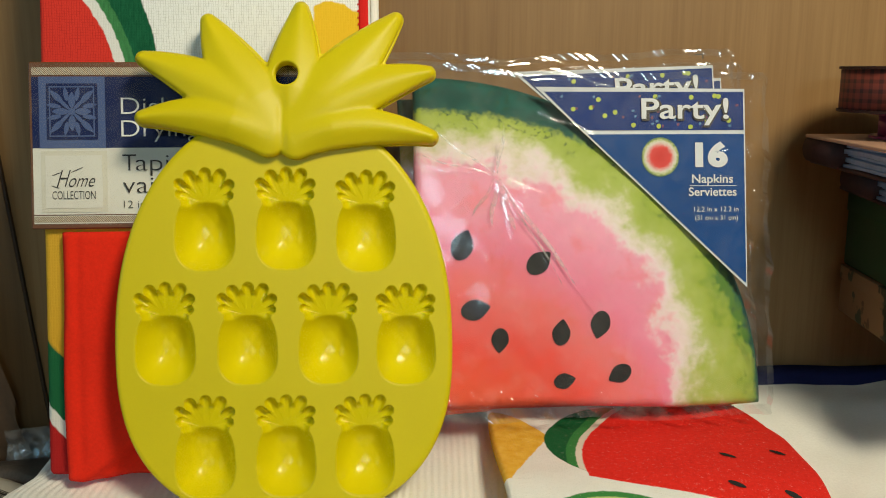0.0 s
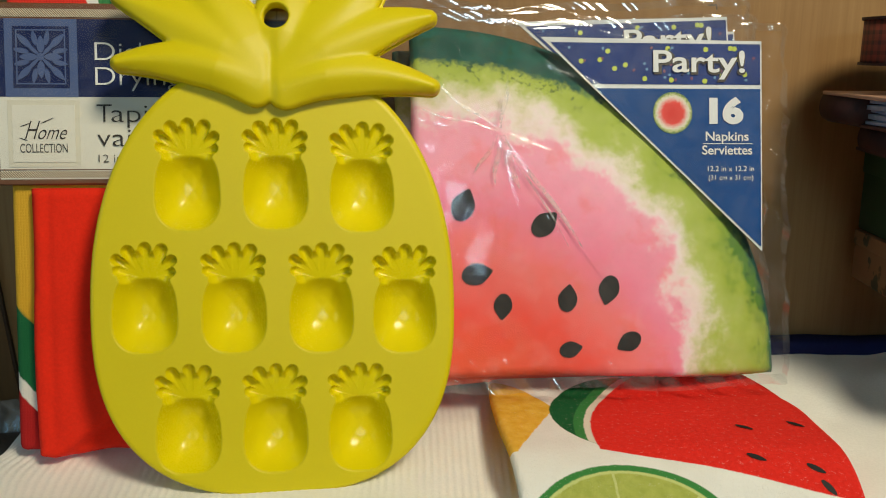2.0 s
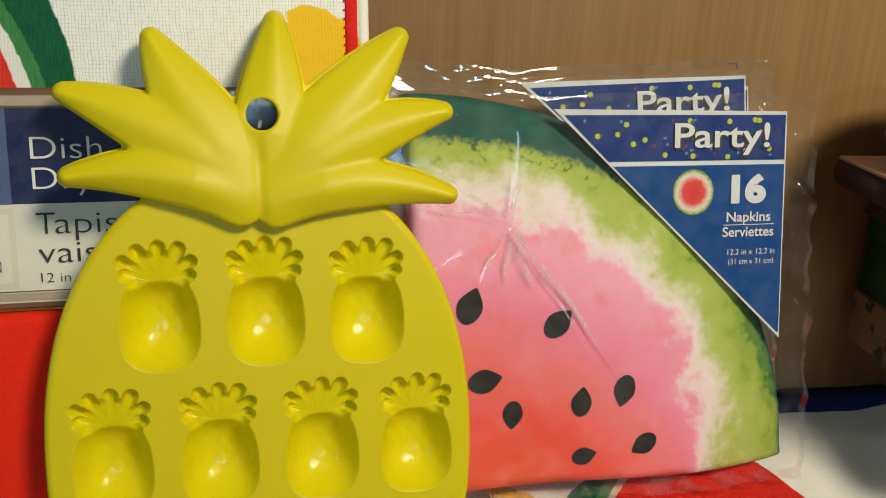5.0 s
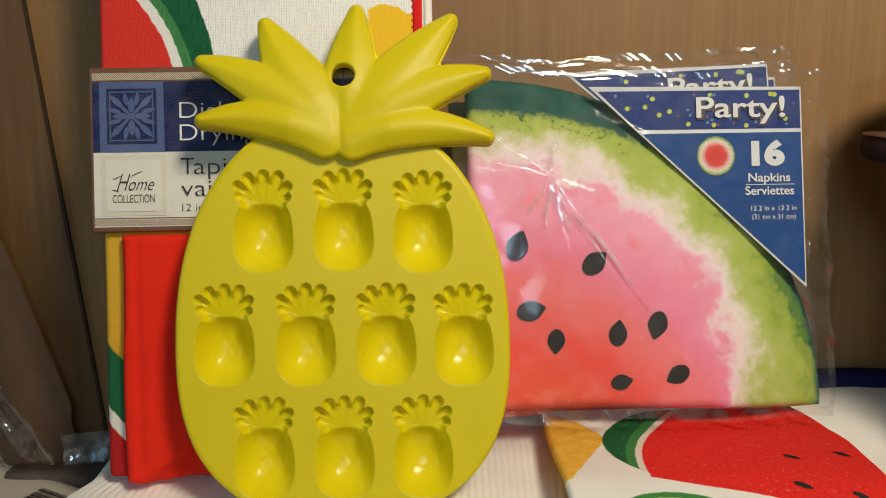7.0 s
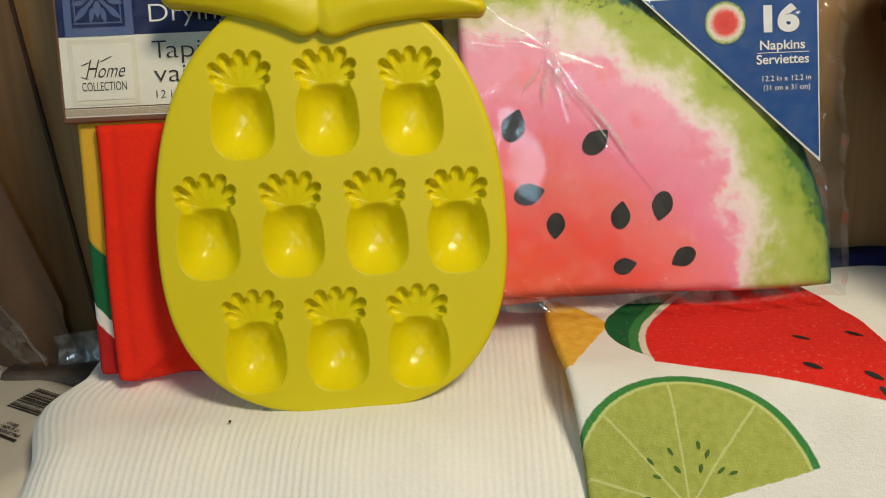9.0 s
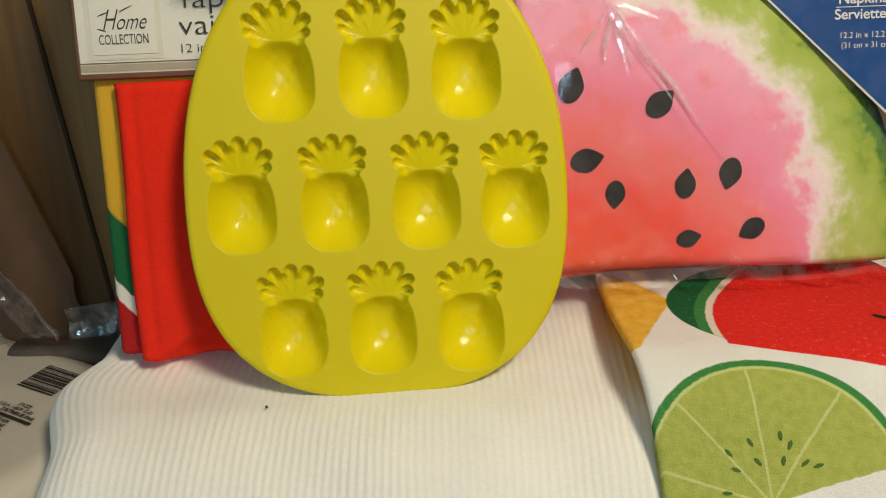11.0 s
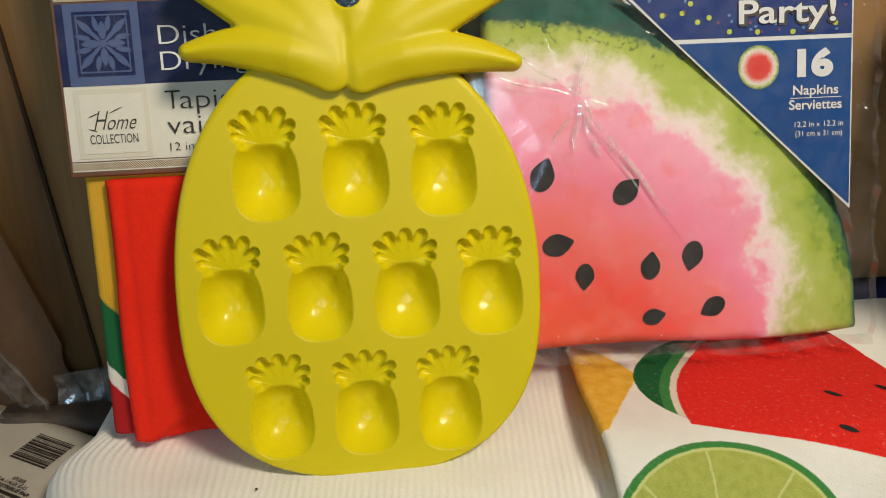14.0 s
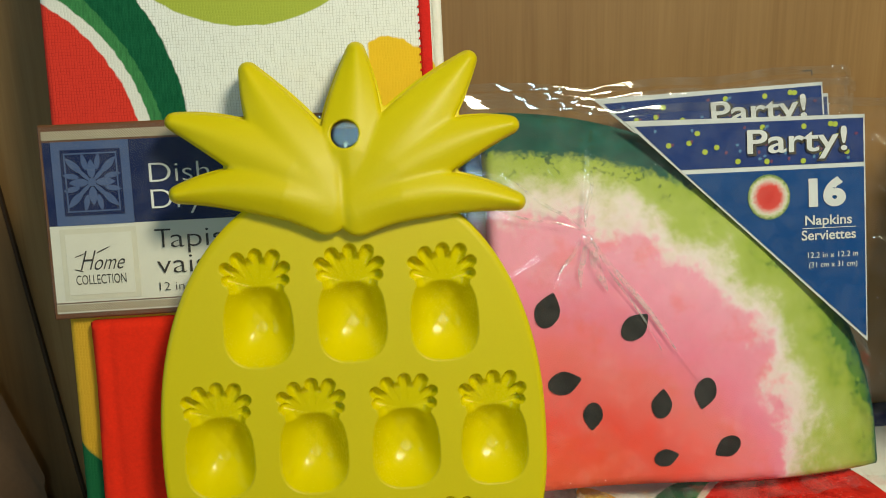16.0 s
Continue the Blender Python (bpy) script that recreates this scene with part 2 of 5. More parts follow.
def mat_print():
    """Woven face of the drying mat: white ground with large fruit shapes."""
    g = Nodes("drying_mat_print")
    v = g.coords()
    wob = g.mul(g.sub(g.noise(v, 250, 3), 0.5), 0.0016)
    x0, y0, _ = g.xyz(v)
    x, y = g.add(x0, wob), g.add(y0, g.mul(wob, 0.7))

    def dist(cx, cy):
        a, b = g.sub(x, cx), g.sub(y, cy)
        return g.m("SQRT", g.add(g.mul(a, a), g.mul(b, b)))

    def inside(d, lim):
        return g.step(d, lim + 0.0004, lim - 0.0004)

    pull = g.mul(g.sub(g.noise(v, 160, 3), 0.5), 0.0016)
    cols = g.m("ABSOLUTE", g.m("SINE", g.mul(g.add(x0, pull), math.pi / 0.00115)))
    rows_ = g.m("ABSOLUTE", g.m("SINE", g.mul(g.add(y0, pull), math.pi / 0.00125)))
    thread = g.noise(g.scaled(v, (1, 0.25, 1)), 700, 3, 0.6)
    wv = g.add(g.mul(g.m("MINIMUM", g.mul(cols, 1.6), g.mul(rows_, 2.6), clamp=True), 0.45), g.mul(thread, 0.6))
    c = g.ramp(wv, [(0.28, (0.60, 0.59, 0.55)), (0.48, (0.84, 0.84, 0.82)), (0.75, (0.91, 0.91, 0.89))])
    fade = g.ramp(thread, [(0.3, (0.006, 0.085, 0.035)), (0.7, (0.014, 0.125, 0.055))])
    c = g.mix(inside(dist(-0.0451, 0.0654), 0.1013), c, fade)
    c = g.mix(inside(dist(-0.0550, 0.0494), 0.1038), c, g.ramp(thread, [(0.3, (0.045, 0.19, 0.065)), (0.7, (0.07, 0.27, 0.09))]))
    d = dist(-0.0366, 0.0580)
    c = g.mix(inside(d, 0.0792), c, (0.84, 0.82, 0.77))
    c = g.mix(inside(d, 0.0747), c, g.ramp(wv, [(0.3, (0.58, 0.025, 0.018)), (0.6, (0.76, 0.045, 0.03))]))
    c = g.mix(g.mul(inside(dist(0.082, 0.173), 0.063), g.step(y, 0.1098, 0.1105)), c, (0.42, 0.48, 0.07))
    c = g.mix(g.mul(g.step(x, 0.1275, 0.1285), g.step(g.add(y, g.add(g.mul(g.m("MULTIPLY", g.sub(x, 0.137), g.sub(x, 0.137)), 38.0), g.mul(g.sub(g.noise(v, 130, 2), 0.5), 0.005))), 0.1045, 0.1035)), c, (0.86, 0.54, 0.03))
    # lower edge strip: yellow, green, white, red
    low = g.step(y, 0.002, 0.0)
    slant = g.add(y, g.mul(x, 1.1))
    strip = g.ramp(g.add(0.5, g.mul(slant, 4.0)), [(0.0, (0.45, 0.015, 0.015)), (0.15, (0.45, 0.015, 0.015)), (0.151, (0.8, 0.76, 0.68)), (0.182, (0.8, 0.76, 0.68)), (0.183, (0.015, 0.13, 0.045)), (0.300, (0.015, 0.13, 0.045)), (0.301, (0.72, 0.40, 0.03)), (1.0, (0.80, 0.48, 0.05))])
    c = g.mix(low, c, strip)
    g.set(Base_Color=c, Roughness=0.9, Specular_IOR_Level=0.2)
    g.bump(wv, 0.35, 0.0005)
    return g.mat


def fabric(name, c, scale=900.0, strength=0.45, var=0.16):
    g = Nodes(name)
    v = g.coords()
    a, b = g.noise(v, scale, 3, 0.65), g.noise(v, 30, 4)
    f = g.add(g.mul(a, 0.5), g.mul(b, 0.5))
    g.set(Base_Color=g.ramp(f, [(0.3, tuple(x * (1 - var) for x in c)), (0.7, tuple(min(1, x * (1 + var)) for x in c))]), Roughness=0.92, Specular_IOR_Level=0.2)
    g.bump(f, strength, 0.0006)
    return g.mat


def film(name, amount, tint=(1, 1, 1), haze=0.0, grain=0.0):
    """Clear wrapping film: see-through with a sharp gloss; haze: cloudy white share, grain: fine crackle."""
    g = Nodes(name)
    v = g.coords()
    t = g.t
    out = t.nodes["Material Output"]
    t.nodes.remove(g.p)
    bump = t.nodes.new("ShaderNodeBump")
    bump.inputs["Strength"].default_value, bump.inputs["Distance"].default_value = 0.10, 0.0012
    g.put(bump.inputs["Height"], g.add(g.noise(v, 38, 3, 0.5), g.add(g.mul(g.noise(g.scaled(v, (1, 0.45, 1)), 110, 2), 0.25), g.mul(g.noise(v, 420, 3, 0.7), grain))))
    gl = g.node("ShaderNodeBsdfGlossy", (0.95, 0.97, 1.0))
    gl.inputs["Roughness"].default_value = 0.06
    t.links.new(bump.outputs[0], gl.inputs["Normal"])
    tr = g.node("ShaderNodeBsdfTransparent", tint)
    lw = t.nodes.new("ShaderNodeLayerWeight")
    lw.inputs[0].default_value = 0.2
    t.links.new(bump.outputs[0], lw.inputs["Normal"])
    mix = t.nodes.new("ShaderNodeMixShader")
    g.put(mix.inputs[0], g.add(amount, g.mul(lw.outputs["Fresnel"], 0.38)))
    if haze:
        cloud = t.nodes.new("ShaderNodeMixShader")
        g.put(cloud.inputs[0], g.mul(g.step(g.noise(v, 90, 4, 0.7), 0.3, 0.75), haze))
        t.links.new(tr.outputs[0], cloud.inputs[1])
        t.links.new(g.node("ShaderNodeBsdfDiffuse", (0.72, 0.71, 0.70)).outputs[0], cloud.inputs[2])
        tr = cloud
    t.links.new(tr.outputs[0], mix.inputs[1])
    t.links.new(gl.outputs[0], mix.inputs[2])
    t.links.new(mix.outputs[0], out.inputs[0])
    return g.mat


M_BOARD = wood("back_board_wood", (0.225, 0.113, 0.036), (0.35, 0.198, 0.072))
M_SIDE = wood("side_board_wood", (0.115, 0.058, 0.020), (0.190, 0.102, 0.036))
# near-black brown that paints the shadow line beside the board
M_SEAM_SHADE = wood("seam_shade_wood", (0.030, 0.014, 0.006), (0.055, 0.028, 0.012))
M_SHELF = wood("shelf_wood", (0.16, 0.09, 0.045), (0.26, 0.15, 0.08))
M_WALL = plain("room_paint", (0.62, 0.56, 0.46), 0.8, 0.05, 4, 0.2, 0.001, 120)
M_SIL = silicone("yellow_silicone", (0.72, 0.595, 0.005), 0.46, 0.08)
M_SIL_IN = silicone("polished_yellow_silicone", (0.79, 0.660, 0.005), 0.27, 0.06)
M_NAPKIN = napkin_print()
M_SEED = plain("seed_ink", (0.009, 0.008, 0.008), 0.7, 0.4, 200, 0)
M_FRUIT = towel_print()
M_MAT = mat_print()
M_RED = fabric("red_microfibre", (0.80, 0.024, 0.008), 700, 0.45, 0.12)
M_REDEDGE = fabric("red_binding", (0.70, 0.02, 0.018), 1500, 0.6, 0.2)
M_WHITE = fabric("white_cotton", (0.86, 0.84, 0.79), 800, 0.7, 0.06)
M_NAVY = plain("navy_card", (0.009, 0.018, 0.090), 0.5, 0.1, 60, 0.1, Specular_IOR_Level=0.22)
M_CREAM = plain("cream_card", (0.74, 0.70, 0.58), 0.38, 0.04, 30, 0.1)
M_PALE = plain("pale_cream_card", (0.80, 0.77, 0.68), 0.38, 0.03, 30, 0.1)
M_BROWN = plain("brown_card", (0.16, 0.065, 0.028), 0.42, 0.15, 60, 0.1)
M_SLATE = plain("slate_blue_ink", (0.085, 0.125, 0.28), 0.5, 0.06, 60, 0, Specular_IOR_Level=0.22)
M_WHITEINK = plain("white_ink", (0.86, 0.86, 0.84), 0.45, 0.03, 60, 0)
M_TAGWHITE = plain("greyish_card_white", (0.70, 0.72, 0.75), 0.5, 0.06, 120, 0)
M_DARKINK = plain("dark_ink", (0.03, 0.022, 0.018), 0.5, 0.1, 60, 0)
M_BLUE = plain("blue_card", (0.002, 0.058, 0.245), 0.5, 0.08, 40, 0.1, Specular_IOR_Level=0.22)
M_DEEPBLUE = plain("deep_blue_card", (0.006, 0.032, 0.19), 0.5, 0.15, 60, 0.1, Specular_IOR_Level=0.22)
M_LIMEDOT = plain("lime_dot_ink", (0.45, 0.55, 0.05), 0.4, 0.1, 60, 0)
M_REDDOT = plain("plum_dot_ink", (0.16, 0.03, 0.10), 0.4, 0.1, 60, 0)
M_SKYDOT = plain("sky_dot_ink", (0.08, 0.22, 0.45), 0.4, 0.1, 60, 0)
M_FILM = film("clear_film", 0.011, (1, 1, 1), 0.05)
M_SEAL = film("film_edge", 0.12, (1, 1, 1), 0.07)
# strong white haze paints the bright streaks on the film's folds
M_GLINT = film("film_glint", 0.04, (1, 1, 1), 0.60)
M_CELLO = film("crumpled_cellophane", 0.05, (0.62, 0.61, 0.60), 0.16, 1.2)
M_VEIL = film("whitish_plastic_wrap", 0.04, (0.85, 0.85, 0.85), 0.42, 0.4)
M_POLY = plain("white_poly_bag", (0.56, 0.51, 0.43), 0.35, 0.06, 40, 0.3, 0.0015, 200)
M_BURG = plain("dark_burgundy_leatherette", (0.040, 0.015, 0.013), 0.55, 0.25, 200, 0.5, Specular_IOR_Level=0.2)
M_PAGE = plain("album_page_paper", (0.25, 0.28, 0.38), 0.5, 0.25, 180, 0.3)
M_TAN = plain("tan_cover_paper", (0.44, 0.25, 0.17), 0.5, 0.1, 60, 0.2)
M_GREEN = plain("dark_green_card", (0.006, 0.036, 0.010), 0.5, 0.2, 60, 0.2)
M_PINK = plain("magenta_plastic", (0.22, 0.015, 0.06), 0.35, 0.1, 60, 0.1)
M_DKNAVY = fabric("dark_navy_cloth", (0.010, 0.014, 0.07), 700, 0.4)
M_PAPER = plain("white_tissue_paper", (0.66, 0.68, 0.70), 0.7, 0.06, 50, 0.5, 0.002, 200)
# kraft-like dark brown that paints shadow over the side board
M_SHADE_SHEET = plain("kraft_coloured_shade", (0.105, 0.055, 0.026), 0.7, 0.2, 30, 0.5, 0.001, 300)
# dark brown of the crumpled film and the crumb
M_DARK = plain("dark_brown_scraps", (0.070, 0.052, 0.040), 0.7, 0.4, 70, 0.6, 0.002)


def floral():
    g = Nodes("floral_card")
    v = g.coords()
    n = g.noise(v, 42, 3, 0.55)
    leaf = g.step(n, 0.54, 0.57)
    c = g.mix(leaf, (0.26, 0.135, 0.060), (0.030, 0.036, 0.014))
    c = g.mix(g.step(g.noise(v, 90, 3), 0.6, 0.64), c, (0.10, 0.05, 0.015))
    g.set(Base_Color=c, Roughness=0.55)
    return g.mat


def plaid():
    g = Nodes("plaid_ribbon")
    v = g.coords()
    x, y, z = g.xyz(v)
    a = g.m("ARCTAN2", y, x)
    w1 = g.step(g.m("SINE", g.mul(a, 46.0)), 0.1, 0.5)
    w2 = g.step(g.m("SINE", g.mul(z, 1400.0)), 0.1, 0.5)
    c = g.mix(g.mul(g.add(w1, w2), 0.5), (0.20, 0.035, 0.022), (0.050, 0.013, 0.011))
    g.set(Base_Color=c, Roughness=0.6)
    return g.mat




def melon_disc():
    """Small round slice: red middle, pale ring, green rim, with bled edges."""
    g = Nodes("melon_disc_ink")
    v = g.coords()
    x, y, _ = g.xyz(v)
    dx, dy = g.sub(x, 0.095 - 0.0433), g.sub(y, 0.1515 - 0.0332)
    r = g.m("SQRT", g.add(g.mul(dx, dx), g.mul(dy, dy)))
    r = g.add(r, g.mul(g.sub(g.noise(v, 900, 4, 0.6), 0.5), 0.0032))
    g.set(Base_Color=g.ramp(g.mul(r, 100.0), [(0.0, (0.66, 0.03, 0.025)), (0.50, (0.74, 0.06, 0.05)), (0.62, (0.78, 0.36, 0.33)), (0.76, (0.74, 0.70, 0.60)), (0.86, (0.50, 0.54, 0.24)), (0.93, (0.16, 0.26, 0.10))]), Roughness=0.5, Specular_IOR_Level=0.22)
    return g.mat


M_FLORAL, M_PLAID, M_MELON = floral(), plaid(), melon_disc()


def hatch():
    """Diagonal gold and brown hatching."""
    g = Nodes("hatched_border")
    x, y, _ = g.xyz(g.coords())
    s = g.m("SINE", g.mul(g.add(x, y), 6200.0))
    g.set(Base_Color=g.mix(g.step(s, -0.2, 0.2), (0.70, 0.62, 0.47), (0.20, 0.13, 0.08)), Roughness=0.4)
    return g.mat


M_HATCH = hatch()

# ---------- building helpers ----------


def thing(name, m, label, category, group=""):
    ob = new(name)
    ob.empty_display_size = 0.02
    ob.matrix_world = m
    return tagged(ob, label, category, group)


def part(name, bm, material, parent=None, label="", smooth=True):
    me = bpy.data.meshes.new(name)
    bmesh.ops.recalc_face_normals(bm, faces=bm.faces)
    bm.to_mesh(me)
    bm.free()
    return mesh_part(name, me, material, parent, label, smooth)


def mesh_part(name, me, material, parent=None, label="", smooth=True):
    me.materials.append(material)
    if smooth:
        me.polygons.foreach_set("use_smooth", [True] * len(me.polygons))
    ob = new(name, me)
    if parent is not None:
        ob.parent = parent
    return tagged(ob, label)


def structure(name, bm, material, label):
    return tagged(part(name, bm, material, None, label, False), kind="structure")


def box(x0, x1, y0, y1, z0, z1, bev=0.0, seg=2):
    bm = bmesh.new()
    bmesh.ops.create_cube(bm, size=1.0, matrix=Matrix.Translation(((x0 + x1) / 2, (y0 + y1) / 2, (z0 + z1) / 2)) @ Matrix.Diagonal((x1 - x0, y1 - y0, z1 - z0, 1)))
    if bev:
        bmesh.ops.bevel(bm, geom=list(bm.edges), offset=bev, segments=seg, affect="EDGES", profile=0.5)
    return bm


def sheet(pts, z, thick=0.0002):
    """A flat printed or cut shape: outline in local x, y at height z."""
    bm = bmesh.new()
    lo, hi = [bm.verts.new((x, y, z - thick)) for x, y in pts], [bm.verts.new((x, y, z)) for x, y in pts]
    bm.faces.new(hi), bm.faces.new(lo[::-1])
    for i in range(len(pts)):
        j = (i + 1) % len(pts)
        bm.faces.new((lo[i], lo[j], hi[j], hi[i]))
    return bm


def rect(x0, x1, y0, y1):
    return [(x0, y0), (x1, y0), (x1, y1), (x0, y1)]


def oval(cx, cy, a, b, deg=0, n=24, point=0.0):
    """An oval, drawn out to a point at one end by point (0 to 1)."""
    c, s = math.cos(radians(deg)), math.sin(radians(deg))
    out = []
    for i in range(n):
        t = 2 * math.pi * i / n
        x, y = a * math.cos(t), b * math.sin(t)
        if x > 0:
            y *= 1 - point * (x / a) ** 1.5
        out.append((cx + c * x - s * y, cy + s * x + c * y))
    return out


def frame_bm(x0, x1, y0, y1, w, z):
    bm = bmesh.new()
    o = [bm.verts.new((x, y, z)) for x, y in rect(x0, x1, y0, y1)]
    i = [bm.verts.new((x, y, z)) for x, y in rect(x0 + w, x1 - w, y0 + w, y1 - w)]
    for k in range(4):
        bm.faces.new((o[k], o[(k + 1) % 4], i[(k + 1) % 4], i[k]))
    return bm


def lettering(text, x, y, z, height, material, parent, width=0.0, align="LEFT", shear=0.0, bold=0.0, name="lettering", turn=0.0):
    """Text in the built-in font with capitals of the given height, squeezed to the given width, its base line at y."""
    cu = bpy.data.curves.new(name, "FONT")
    cu.body, cu.size, cu.shear, cu.offset, cu.fill_mode = text, height / 0.7, shear, bold, "FRONT"
    tmp = bpy.data.objects.new("tmp", cu)
    scene.collection.objects.link(tmp)
    me = bpy.data.meshes.new_from_object(tmp.evaluated_get(bpy.context.evaluated_depsgraph_get()))
    bpy.data.objects.remove(tmp)
    bpy.data.curves.remove(cu)
    me.name = name
    xs = [v.co.x for v in me.vertices]
    lo, hi = min(xs), max(xs)
    k = width / (hi - lo) if width else 1.0
    shift = {"LEFT": 0.0, "CENTER": -0.5, "RIGHT": -1.0}[align] * (hi - lo) * k
    c, s = math.cos(radians(turn)), math.sin(radians(turn))
    for v in me.vertices:
        a, b = (v.co.x - lo) * k + shift, v.co.y
        v.co = (x + a * c - b * s, y + a * s + b * c, z)
    return mesh_part(name, me, material, parent, "", False)


def steps(x, lo, hi):
    t = np.clip((x - lo) / (hi - lo), 0, 1)
    return t * t * (3 - 2 * t)


def ripple(x, y, scale, seed=0.0):
    """Smooth uneven waves between about -1 and 1, for arrays."""
    out = 0
    for k, (a, b, c) in enumerate(((1.0, 0.35, 0.3), (-0.45, 1.1, 1.7), (0.8, -0.9, 2.9), (1.7, 1.3, 4.1), (-2.1, 0.8, 5.3))):
        out = out + np.sin((a * x + b * y) * scale + c + seed * (k + 1)) / (1 + 0.5 * k)
    return out / 2.4


def relief(sdf, height, bounds, res, skirt=0.0, select=None):
    """A surface over the region sdf < 0 of local x, y, with the outline kept clean and an edge wall of depth skirt. Returns vertices and faces."""
    x0, x1, y0, y1 = bounds
    nx, ny = int((x1 - x0) / res) + 2, int((y1 - y0) / res) + 2
    X, Y = np.meshgrid(x0 + res * np.arange(nx), y0 + res * np.arange(ny), indexing="ij")
    e = res * 0.2

    def unit(px, py):
        f = sdf(px, py)
        gx, gy = (sdf(px + e, py) - f) / e, (sdf(px, py + e) - f) / e
        return f, gx, gy, np.maximum(np.hypot(gx, gy), 1e-4)

    f, gx, gy, gn = unit(X, Y)
    d = f / gn
    ok = d < 0.45 * res
    cell = ok[:-1, :-1] & ok[1:, :-1] & ok[1:, 1:] & ok[:-1, 1:]
    if select is not None:
        cell &= select((X[:-1, :-1] + X[1:, 1:]) / 2, (Y[:-1, :-1] + Y[1:, 1:]) / 2)
    idx = np.arange(nx * ny).reshape(nx, ny)
    quads = np.stack([idx[:-1, :-1], idx[1:, :-1], idx[1:, 1:], idx[:-1, 1:]], -1)[cell]
    ed = np.concatenate([quads[:, [k, (k + 1) % 4]] for k in range(4)])
    key = np.sort(ed, 1) @ np.array([nx * ny, 1])
    _, inv, cnt = np.unique(key, return_inverse=True, return_counts=True)
    border = ed[cnt[inv] == 1]
    px, py = X.ravel().copy(), Y.ravel().copy()
    dd = d.ravel()
    b = np.unique(border)
    b = b[np.abs(dd[b]) < 1.6 * res]
    qx, qy = px[b], py[b]
    for _ in range(4):
        f, gx, gy, gn = unit(qx, qy)
        qx, qy = qx - f * gx / gn**2, qy - f * gy / gn**2
    px[b], py[b] = qx, qy
    z = height(px, py)
    co = np.stack([px, py, z], -1)
    used = np.unique(quads)
    remap = np.full(nx * ny, -1)
    remap[used] = np.arange(len(used))
    verts, faces = [tuple(v) for v in co[used].tolist()], [tuple(q) for q in remap[quads].tolist()]
    if skirt == 0.0:
        h2 = 0.0002
        nx_ = (height(px[used] - h2, py[used]) - height(px[used] + h2, py[used])) / (2 * h2)
        ny_ = (height(px[used], py[used] - h2) - height(px[used], py[used] + h2)) / (2 * h2)
        ln = np.sqrt(nx_**2 + ny_**2 + 1)
        return verts, faces, np.stack([nx_ / ln, ny_ / ln, 1 / ln], -1)
    if skirt:
        low = {}
        for v in np.unique(border).tolist():
            low[v] = len(verts)
            verts.append((px[v], py[v], float(z[v]) - skirt))
        for a, c in border.tolist():
            faces.append((int(remap[c]), int(remap[a]), low[a], low[c]))
    return verts, faces


def relief_part(name, data, material, parent, label=""):
    me = bpy.data.meshes.new(name)
    me.from_pydata(data[0], [], data[1])
    me.update()
    ob = mesh_part(name, me, material, parent, label)
    if len(data) > 2:
        me.normals_split_custom_set_from_vertices(data[2].tolist())
    return ob


def upright(o, yaw, lean):
    """Local x across, y up along the thing, z out of its front; it leans back by lean degrees."""
    return pose(*o, 90 - lean, 0, yaw)


# ---------- the setting ----------
WALL_Y = 0.502
structure("wall_back", box(-0.9, 0.9, WALL_Y, WALL_Y + 0.02, -0.02, 1.1), M_BOARD, "light brown wood-grained back board of the shelf")
board = thing("wooden_board", Matrix(), "tall brown wooden board standing flat against the back board", "board")


def slab(x_low, x_high, w, y0, y1, h):
    """An upright slab whose right edge runs from x_low at the foot to x_high at height h."""
    bm = bmesh.new()
    vs = [bm.verts.new(p) for y in (y0, y1) for p in ((x_low - w, y, 0.0), (x_low, y, 0.0), (x_high, y, h), (x_high - w, y, h))]
    for q in ((0, 1, 2, 3), (7, 6, 5, 4), (0, 4, 5, 1), (1, 5, 6, 2), (2, 6, 7, 3), (3, 7, 4, 0)):
        bm.faces.new([vs[k] for k in q])
    return bm


part("board_panel", slab(-0.2244, -0.2656, 0.30, 0.4986, 0.5015, 0.40), M_SIDE, board, "", False)
# thin dark strip stands in for the shadow in the board's seam
part("seam_shade_strip", slab(-0.2230, -0.2642, 0.0014, 0.4990, 0.5015, 0.40), M_SEAM_SHADE, board, "dark strip put for the shadow line along the board's edge", False)
structure("floor", box(-1.9, 1.9, -1.9, WALL_Y + 0.02, -0.80, -0.76), M_SHELF, "dim brown wooden floor of the room")
structure("shelf", box(-0.9, 0.9, 0.02, WALL_Y, -0.03, 0.0, 0.002), M_SHELF, "brown wooden shelf top under the cloths")
structure("wall_north", box(-1.9, 1.9, WALL_Y + 0.02, WALL_Y + 0.10, -0.76, 1.75), M_WALL, "plain cream room wall behind the shelf")
for nm, (a, b, c, d) in (("wall_west_a", (-1.9, -1.02, -0.76, 1.75)), ("wall_west_b", (-0.18, WALL_Y + 0.02, -0.76, 1.75)), ("wall_west_c", (-1.02, -0.18, -0.76, 0.14)), ("wall_west_d", (-1.02, -0.18, 0.86, 1.75))):
    structure(nm, box(-1.98, -1.9, a, b, c, d), M_WALL, "plain cream room wall round the side window")
structure("wall_east", box(1.9, 1.98, -1.9, WALL_Y + 0.02, -0.76, 1.75), M_WALL, "plain cream room wall")
structure("ceiling", box(-1.98, 1.98, -1.98, WALL_Y + 0.10, 1.75, 1.80), M_WALL, "plain cream ceiling")
wx, wz, ww, wh = WINDOW_AT[0], WINDOW_AT[2], 0.30, 0.19
